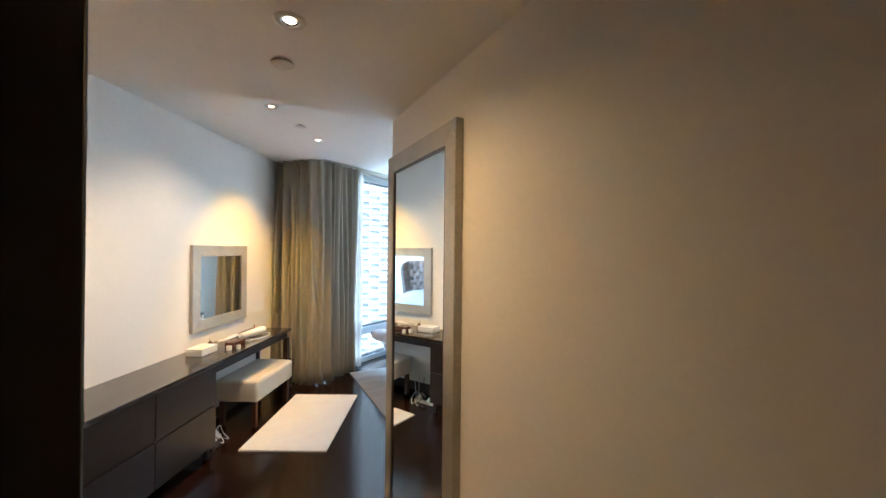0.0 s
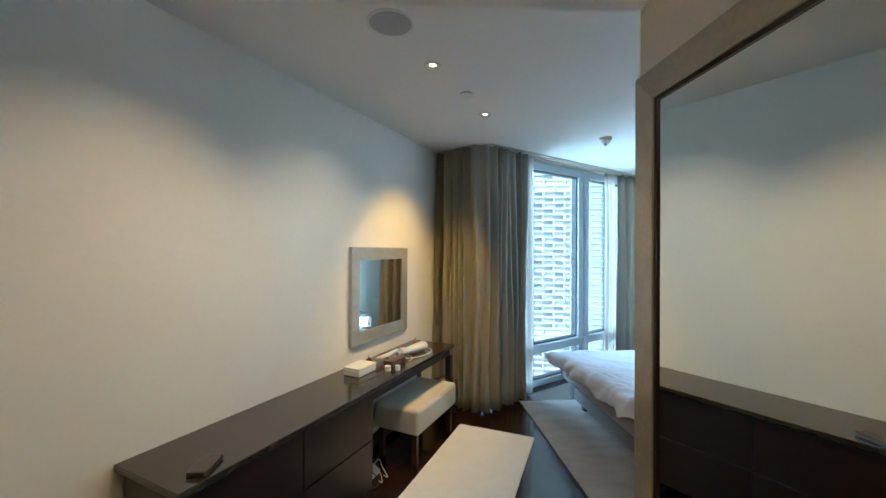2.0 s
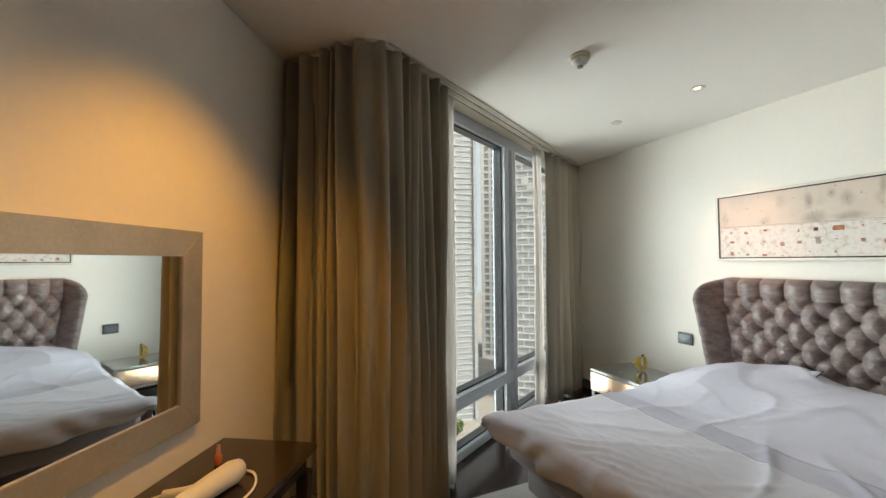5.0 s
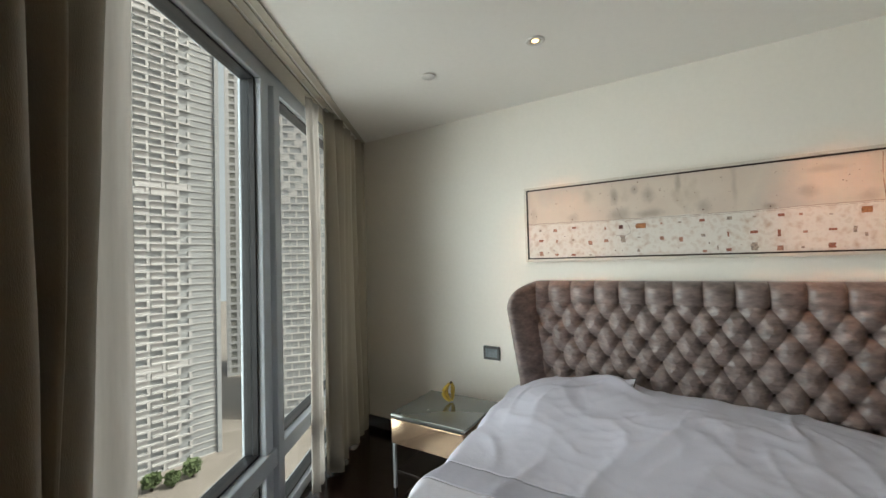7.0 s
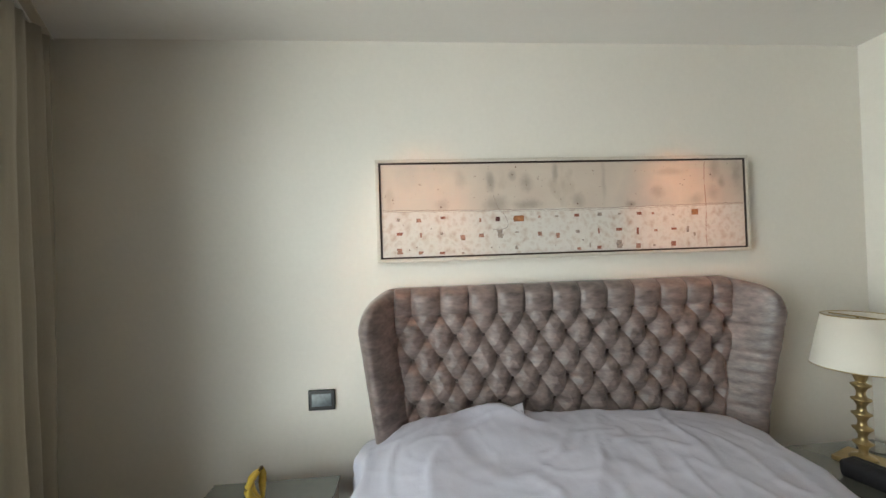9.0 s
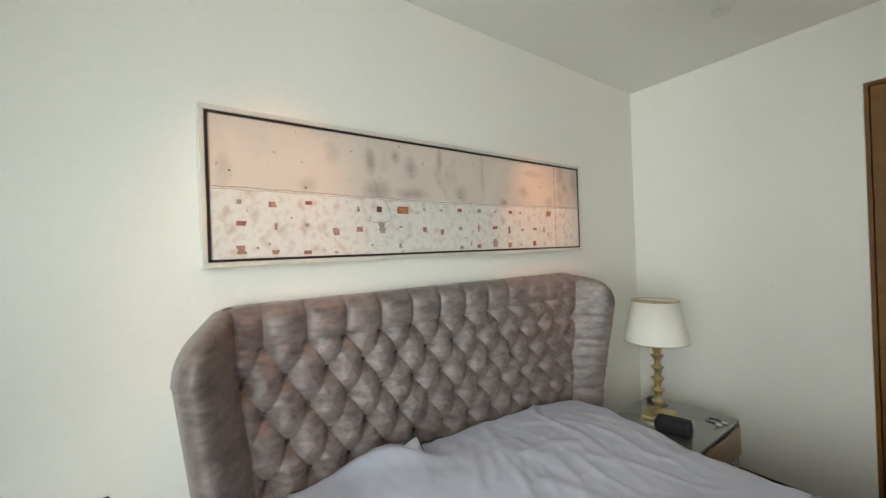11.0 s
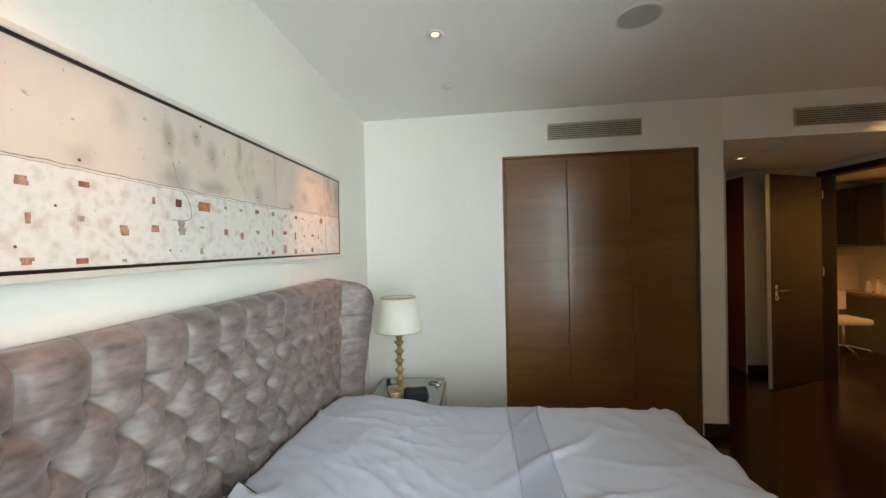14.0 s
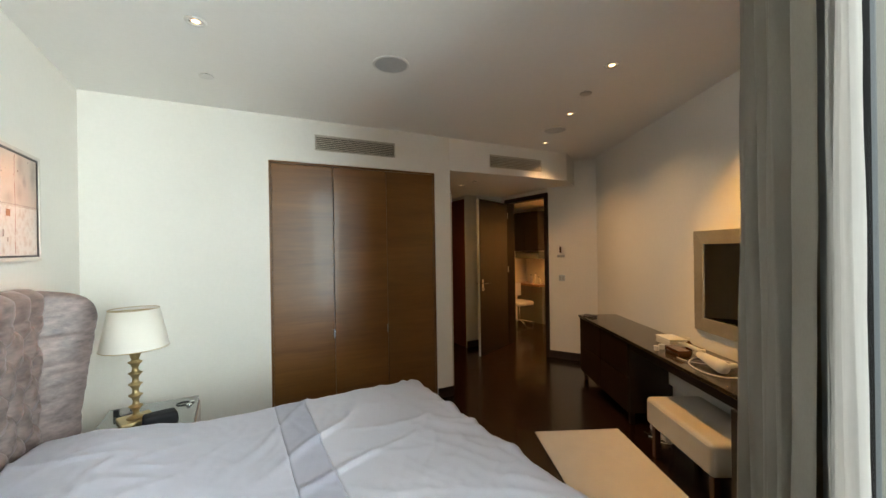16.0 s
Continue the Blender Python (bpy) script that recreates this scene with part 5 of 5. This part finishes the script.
def table_lamp(x, y, z):
    l = thing("table_lamp", (x, y, z), "table lamp with a white linen shade on a ribbed gold stem", "lamp")
    o = Matrix.Translation((x, y, z))
    part("foot", boxes(((-0.085, -0.085, 0.0), (0.085, 0.085, 0.022), 0.004), m=o @ Matrix.Rotation(radians(20), 4, "Z")), M_BRASS, l)
    prof = [(0.050, 0.022), (0.045, 0.032), (0.022, 0.040)]
    zz = 0.045
    for k in range(5):
        prof += [(0.017, zz), (0.016, zz + 0.018), (0.024, zz + 0.036), (0.036, zz + 0.048), (0.037, zz + 0.052), (0.022, zz + 0.058), (0.018, zz + 0.066)]
        zz += 0.068
    prof += [(0.020, zz), (0.034, zz + 0.05), (0.036, zz + 0.056), (0.010, zz + 0.06)]
    part("stem", lathe(prof, 28, o), M_BRASS, l, "ribbed aged-gold stem", smooth=True)
    sh = bmesh.new()
    lathe([(0.175, 0.455), (0.128, 0.695), (0.124, 0.695), (0.171, 0.455), (0.175, 0.455)], 48, o, sh, close=False)
    shade = part("shade", sh, M_SHADE, l, "tapered white linen drum shade", smooth=True)
    for r, z in ((0.1265, 0.695), (0.1735, 0.455)):
        part("shade_rim", tube(bmesh.new(), [o @ Vector((r * math.cos(k / 36 * 2 * math.pi), r * math.sin(k / 36 * 2 * math.pi), z)) for k in range(37)], 0.0028, 6), M_BRASS, l, "thin gold rim")
    part("harp", tube(bmesh.new(), [o @ Vector(p) for p in ((0, 0, zz + 0.05), (0, 0, 0.62), (0, 0, 0.69))], 0.005), M_BRASS, l)
    part("spider", tube(bmesh.new(), [o @ Vector(p) for p in ((-0.125, 0, 0.688), (0, 0, 0.688), (0.125, 0, 0.688))], 0.003), M_BRASS, l)
    cord = smoothpath([(x + 0.05, y - 0.05, z + 0.010), (x + 0.10, y - 0.02, z + 0.012), (x + 0.16, y - 0.06, z + 0.006)], 6)
    part("cord", tube(bmesh.new(), cord, 0.003, 6), M_BLACK, l)


table_lamp(3.23, 2.665, 0.503)


def small_bits():
    # black pouch beside the lamp
    p = thing("pouch", (3.09, 2.80, 0.503), "small black fabric pouch on the nightstand", "pouch")
    bm = bmesh.new()
    box(bm, (-0.085, -0.055, 0.0), (0.085, 0.055, 0.075), 0.022, 4, m=pose(3.09, 2.81, 0.503, 0, 0, 15))
    for v in bm.verts:
        v.co += Vector((0.004, 0.004, 0.006)) * noise.noise(v.co * 18)
        v.co.z = max(v.co.z, 0.503)
    part("body", bm, M_BLACKCLOTH, p, smooth=True)
    part("zip", tube(bmesh.new(), [pose(3.09, 2.81, 0.503, 0, 0, 15) @ Vector((a, 0.0, 0.0765)) for a in (-0.06, 0.0, 0.06)], 0.003, 6), M_BLACK, p)
    # bracelet and small metal bits
    for x, y, r, lab in ((3.00, 2.50, 0.032, "thin metal bracelet lying on the glass top"),):
        b = thing("bracelet", (x, y, 0.503), lab, "jewellery")
        part("band", tube(bmesh.new(), [(x + r * 1.3 * math.cos(k / 14 * 6.28), y + r * math.sin(k / 14 * 6.28), 0.5065) for k in range(14)], 0.0035, 8), M_BLACK, b, "dark bracelet band")
        part("clasp", boxes(((x - 0.062, y - 0.012, 0.503), (x - 0.035, y + 0.012, 0.513), 0.002)), M_CHROME, b)
    w = thing("wrist_watch", (2.965, 2.46, 0.503), "small silver wrist watch lying on the glass top", "watch")
    part("case", lathe([(0.016, 0.503), (0.018, 0.506), (0.016, 0.512)], 20, Matrix.Translation((2.965, 2.545, 0))), M_CHROME, w)
    part("strap", boxes(((2.957, 2.555, 0.503), (2.973, 2.60, 0.507), 0.001)), M_BLACK, w)
    # socket plug behind the lamp
    c = thing("phone_charger", (3.36, 2.52, 0.503), "small black charger plug by the lamp", "charger")
    part("plug", boxes(((3.34, 2.50, 0.503), (3.37, 2.53, 0.545), 0.004)), M_BLACK, c)
    part("cable", tube(bmesh.new(), smoothpath([(3.34, 2.515, 0.508), (3.30, 2.52, 0.506), (3.27, 2.47, 0.506), (3.30, 2.44, 0.506)], 6), 0.002, 6), M_BLACK, c)


small_bits()


def bananas(x, y, z):
    b = thing("bananas", (x, y, z), "small bunch of ripe yellow bananas on the glass nightstand", "fruit")
    for k, (a, lean) in enumerate(((20, 0.0), (75, 0.02), (130, -0.01))):
        ca, sa = math.cos(radians(a)), math.sin(radians(a))
        pts, rad = [], []
        for i in range(11):
            t = i / 10
            r = 0.012 + 0.045 * math.sin(math.pi * t) ** 0.8
            pts.append((x + ca * r, y + sa * r, z + 0.012 + 0.125 * t))
            rad.append(0.004 + 0.013 * math.sin(math.pi * min(0.95, max(0.05, t))) ** 0.55)
        part("banana", tube(bmesh.new(), pts, 0.014, 7, rad), M_BANANA, b, smooth=True)
        part("stalk_tip", tube(bmesh.new(), [(x + ca * 0.011, y + sa * 0.011, z + 0.137), (x + ca * 0.006, y + sa * 0.006, z + 0.152)], 0.0045, 6), M_BANANATIP, b)


bananas(3.30, 5.43, 0.503)
pb = thing("bead", (3.10, 5.50, 0.503), "tiny silver ring on the glass nightstand", "jewellery")
part("ring", tube(bmesh.new(), [(3.10 + 0.010 * math.cos(k), 5.50 + 0.010 * math.sin(k), 0.506) for k in range(6)], 0.0025, 6), M_CHROME, pb)


# ---------- desk ----------
def desk():
    d = thing("desk", dp(3.0, 2.2) + (0.0,), "long dark brown desk and drawer unit along the wall", "desk")
    part("top", boxes(((1.78, 2.0, 0.715), (4.235, 2.437, 0.742), 0.003), m=DESK), M_DESKTOP, d, "glossy dark brown desk top")
    part("carcass", boxes(((1.80, 2.03, 0.10), (2.97, 2.395, 0.715), 0.002), m=DESK), M_DESK, d)
    for a, b in ((1.80, 2.383), (2.387, 2.97)):
        for z0, z1 in ((0.105, 0.405), (0.412, 0.708)):
            part("drawer_front", boxes(((a + 0.002, 2.010, z0), (b - 0.002, 2.030, z1), 0.003), m=DESK), M_DESK, d)
    part("apron", boxes(((2.97, 2.03, 0.645), (4.20, 2.395, 0.715), 0.002), m=DESK), M_DESK, d)
    part("inner_rail", boxes(((2.97, 2.36, 0.35), (4.18, 2.395, 0.645), 0.002), m=DESK), M_WHITEPLASTIC, d, "pale panel under the desk")
    for s, o in ((1.84, 2.06), (1.84, 2.36), (2.93, 2.06), (2.93, 2.36)):
        part("leg", boxes(((s - 0.02, o - 0.02, 0.0), (s + 0.02, o + 0.02, 0.10), 0.003), m=DESK), M_DESK, d)
    for o in (2.035, 2.365):
        part("leg", boxes(((4.165, o - 0.025, 0.0), (4.215, o + 0.025, 0.645), 0.003), m=DESK), M_DESK, d)


desk()


def stool():
    s = thing("stool", dp(3.8, 2.12) + (0.0,), "cream leather upholstered stool under the desk", "stool")
    bm = bmesh.new()
    box(bm, (3.42, 1.93, 0.235), (4.13, 2.33, 0.43), 0.03, 4, m=None)
    for v in bm.verts:
        u, w = (v.co.x - 3.775) / 0.355, (v.co.y - 2.13) / 0.2
        if v.co.z > 0.35:
            v.co.z += 0.012 * max(0, 1 - u * u) * max(0, 1 - w * w)
    bmesh.ops.transform(bm, matrix=DESK, verts=list(bm.verts))
    part("cushion", bm, M_LEATHER, s, smooth=True)
    part("seam", tube(bmesh.new(), [DESK @ Vector(p) for p in ((3.45, 1.929, 0.405), (4.10, 1.929, 0.405))], 0.003, 6), M_LEATHER, s)
    for a in (3.47, 4.08):
        for o in (1.98, 2.28):
            part("leg", boxes(((a - 0.02, o - 0.02, 0.0), (a + 0.02, o + 0.02, 0.24), 0.003), m=DESK), M_DOORDARK, s)


stool()


def desk_things():
    T = 0.742

    def D(s, o, z=0.0):
        v = DESK @ Vector((s, o, T + z))
        return (v.x, v.y, v.z)
    # white box
    b = thing("soap_box", D(3.18, 2.26), "small white box on the desk", "box")
    part("body", boxes(((3.07, 2.20, T), (3.27, 2.34, T + 0.045), 0.008), m=DESK), M_WHITEPLASTIC, b)
    part("lid", boxes(((3.068, 2.198, T + 0.046), (3.272, 2.342, T + 0.060), 0.005), m=DESK), M_WHITEPLASTIC, b)
    # small bottle
    g = thing("perfume_bottle", D(3.33, 2.30), "small dark glass bottle on the desk", "bottle")
    part("body", lathe([(0.020, 0), (0.022, 0.01), (0.022, 0.05), (0.008, 0.06), (0.008, 0.07)], 16, Matrix.Translation(D(3.33, 2.31))), M_BROWNGLASS, g, smooth=True)
    part("cap", lathe([(0.011, 0.07), (0.010, 0.088)], 12, Matrix.Translation(D(3.33, 2.31))), M_TRIM, g)
    # brown tray
    t = thing("make_up_case", D(3.43, 2.18), "dark brown glossy case on the desk", "box")
    part("body", boxes(((3.36, 2.11, T), (3.54, 2.20, T + 0.035), 0.008), m=DESK), M_BROWNGLASS, t)
    part("lid", boxes(((3.36, 2.11, T + 0.036), (3.54, 2.20, T + 0.045), 0.004), m=DESK), M_BROWNGLASS, t)
    # hair dryer
    h = thing("hair_dryer", D(3.8, 2.2), "white hair dryer lying on the desk with its cord", "hair dryer")
    ax = [D(3.62, 2.20, 0.045), D(3.70, 2.19, 0.045), D(3.82, 2.17, 0.045), D(3.90, 2.155, 0.045), D(3.93, 2.15, 0.045)]
    part("barrel", tube(bmesh.new(), ax, 0.035, 18, [0.022, 0.030, 0.038, 0.040, 0.032]), M_WHITEPLASTIC, h, smooth=True)
    part("nozzle", tube(bmesh.new(), [D(3.57, 2.21, 0.042), D(3.62, 2.20, 0.045)], 0.026, 16, [0.018, 0.0235]), M_GREYPLASTIC, h)
    part("handle", tube(bmesh.new(), [D(3.84, 2.17, 0.035), D(3.81, 2.26, 0.022), D(3.79, 2.32, 0.020)], 0.017, 12, [0.020, 0.017, 0.015]), M_WHITEPLASTIC, h, smooth=True)
    part("cord", tube(bmesh.new(), smoothpath([D(3.79, 2.32, 0.02), D(3.74, 2.37, 0.01), D(3.60, 2.33, 0.006), D(3.56, 2.22, 0.006), D(3.68, 2.09, 0.006), D(3.86, 2.06, 0.006), D(3.97, 2.12, 0.006), D(3.98, 2.2, 0.006)], 8), 0.0045, 8), M_WHITEPLASTIC, h)
    # hair straightener
    r = thing("hair_straightener", D(3.5, 2.24), "white hair straightener lying open on the desk", "hair straightener")
    for k, (a, c) in enumerate((((3.36, 2.26), (3.60, 2.24)), ((3.36, 2.22), (3.60, 2.235)))):
        part("arm", tube(bmesh.new(), [D(*a, 0.06 if k else 0.055), D(*c, 0.06)], 0.011, 10, [0.009, 0.013]), M_WHITEPLASTIC, r, smooth=True)
    part("hinge", lathe([(0.014, 0.0), (0.014, 0.074)], 12, Matrix.Translation(D(3.605, 2.238))), M_WHITEPLASTIC, r)
    part("cord", tube(bmesh.new(), smoothpath([D(3.61, 2.24, 0.05), D(3.66, 2.27, 0.01), D(3.72, 2.24, 0.006), D(3.66, 2.12, 0.006), D(3.55, 2.09, 0.006)], 8), 0.003, 8), M_WHITEPLASTIC, r)
    # small amber bottle
    a = thing("nail_polish", D(4.05, 2.31), "tiny red-amber bottle with a pink cap on the desk", "bottle")
    part("glass", lathe([(0.012, 0), (0.014, 0.01), (0.014, 0.035), (0.007, 0.04)], 12, Matrix.Translation(D(4.02, 2.30))), M_RED, a, smooth=True)
    part("cap", lathe([(0.008, 0.04), (0.006, 0.075)], 12, Matrix.Translation(D(4.02, 2.30))), mat("pink_cap", (0.55, 0.25, 0.2), 0.4), a)
    # wallet on the near end
    w = thing("wallet", D(1.9, 2.1), "dark brown leather wallet with a metal edge on the desk", "wallet")
    m = DESK @ pose(1.93, 2.08, T, 0, 0, 28)
    part("body", boxes(((-0.07, -0.035, 0.0), (0.07, 0.035, 0.022), 0.005), m=m), mat("brown_leather", (0.06, 0.045, 0.04), 0.5, var=0.2, bump=0.2, bscale=200), w)
    part("edge", boxes(((-0.068, -0.037, 0.008), (0.068, -0.0352, 0.014)), m=m), M_CHROME, w, "metal edge")
    # low white pots near the box, seen from the window side
    for s, o, rr in ((3.30, 2.12, 0.022), (3.34, 2.06, 0.018)):
        q = thing("cream_jar", D(s, o), "small white cream jar on the desk", "jar", "jars on the desk")
        part("body", lathe([(rr, 0.0), (rr, 0.022)], 16, Matrix.Translation(D(s, o))), M_WHITEPLASTIC, q)
        part("lid", lathe([(rr + 0.001, 0.0225), (rr + 0.001, 0.034)], 16, Matrix.Translation(D(s, o))), M_WHITEPLASTIC, q)


desk_things()


def power_strip():
    p = thing("power_strip", dp(3.12, 2.2) + (0.0,), "white power strip with cables on the floor under the desk", "power strip")
    part("body", boxes(((3.03, 2.16, 0.0), (3.27, 2.21, 0.035), 0.005), m=DESK), M_WHITEPLASTIC, p)
    for k in range(3):
        part("plug", boxes(((3.06 + k * 0.07, 2.168, 0.0355), (3.10 + k * 0.07, 2.202, 0.07), 0.004), m=DESK), M_BLACK if k == 1 else M_WHITEPLASTIC, p)
    for k in range(3):
        a = 3.08 + k * 0.07
        part("cable", tube(bmesh.new(), [DESK @ q for q in smoothpath([(a, 2.185, 0.07), (a + 0.03, 2.16, 0.11), (a + 0.10, 2.12 + 0.03 * k, 0.02), (a + 0.02, 2.08, 0.006), (a + 0.12, 2.20 + 0.04 * k, 0.006), (a + 0.2, 2.35, 0.2)], 8)], 0.0035, 6), M_WHITEPLASTIC if k else M_BLACK, p)


power_strip()


def bin_by_desk():
    b = thing("waste_bin", dp(4.45, 2.18) + (0.0,), "dark brown waste bin between desk and curtain", "bin")
    o = Matrix.Translation(DESK @ Vector((4.47, 2.20, 0)))
    part("body", lathe([(0.10, 0.0), (0.12, 0.30), (0.115, 0.30), (0.096, 0.01)], 28, o, close=False), M_DESK, b, smooth=True)
    part("rim", lathe([(0.121, 0.297), (0.122, 0.306), (0.114, 0.306), (0.1135, 0.297)], 28, o, close=False), M_CHROME, b)


bin_by_desk()


# ---------- rugs ----------
def flat_rug(name, plan, z, thick, material, label, edge=None):
    r = thing(name, (sum(p[0] for p in plan) / len(plan), sum(p[1] for p in plan) / len(plan), 0.0), label, "rug")
    bm = slab(bmesh.new(), plan, z, z + thick)
    bmesh.ops.bevel(bm, geom=[e for e in bm.edges if min(v.co.z for v in e.verts) > z + thick / 2], offset=thick * 0.4, segments=2, affect="EDGES")
    part("mat_body", bm, material, r)
    c = Vector((sum(p[0] for p in plan) / len(plan), sum(p[1] for p in plan) / len(plan)))
    if edge:
        big = [tuple(c + (Vector(p) - c) * 1.008) for p in plan]
        part("border", slab(bmesh.new(), big, z, z + thick * 0.6), edge, r, "dark bound edge")
    else:
        hem = [Vector((p[0], p[1], z + thick)) for p in plan]
        part("hem", tube(bmesh.new(), hem + hem[:1], 0.004, 6), material, r)
    return r


flat_rug("bath_mat", [(0.439, 4.623), (1.045, 4.326), (0.524, 3.275), (-0.10, 3.588)], 0.0, 0.010, M_RUG, "small white bath mat on the dark floor")
flat_rug("bedroom_rug", [(1.15, 5.13), (3.30, 5.13), (3.30, 2.75), (1.15, 2.75)], 0.0, 0.008, M_CARPET, "large pale grey mottled rug under the bed", M_CARPETEDGE)


# ---------- floorboards ----------
def floorboards():
    """Boards laid along y; the ones in the open part of the room are pieces of their own, the rest one joined sheet."""
    parent = bpy.data.objects["floor"]
    wd, ln = 0.14, 1.8
    edge = lambda x: (GLASS + 0.02 + 0.5 * x) / 0.8660254
    base = boxes(((-wd / 2 + 0.0003, 0.0003, -0.012), (wd / 2 - 0.0003, ln - 0.0003, 0.0), 0.0005))
    me = bpy.data.meshes.new("floorboard")
    base.to_mesh(me)
    base.free()
    me.materials.append(M_FLOOR)
    rest = bmesh.new()
    for k in range(-33, 27):
        x = (k + 0.5) * wd
        off = (k * 0.71) % ln
        for r in range(-3, 6):
            y = -2.2 + off + r * ln - 0.8
            if y + ln > edge(x - wd / 2) or y + ln > 6.6 or y < -2.6:
                y1 = min(y + ln, edge(x - wd / 2))
                if y1 - y > 0.1 and y > -2.6:
                    box(rest, (x - wd / 2 + 0.0007, y + 0.0007, -0.012), (x + wd / 2 - 0.0007, y1 - 0.0007, 0.0))
                continue
            if -1.4 < x < 1.8 and y > -1.5:
                o = new("floorboard", me)
                o.location = (x, y, 0)
                o.parent = parent
            else:
                box(rest, (x - wd / 2 + 0.0007, y + 0.0007, -0.012), (x + wd / 2 - 0.0007, y + ln - 0.0007, 0.0))
    part("floorboards_rest", rest, M_FLOOR, parent)["kind"] = "stuff"


floorboards()
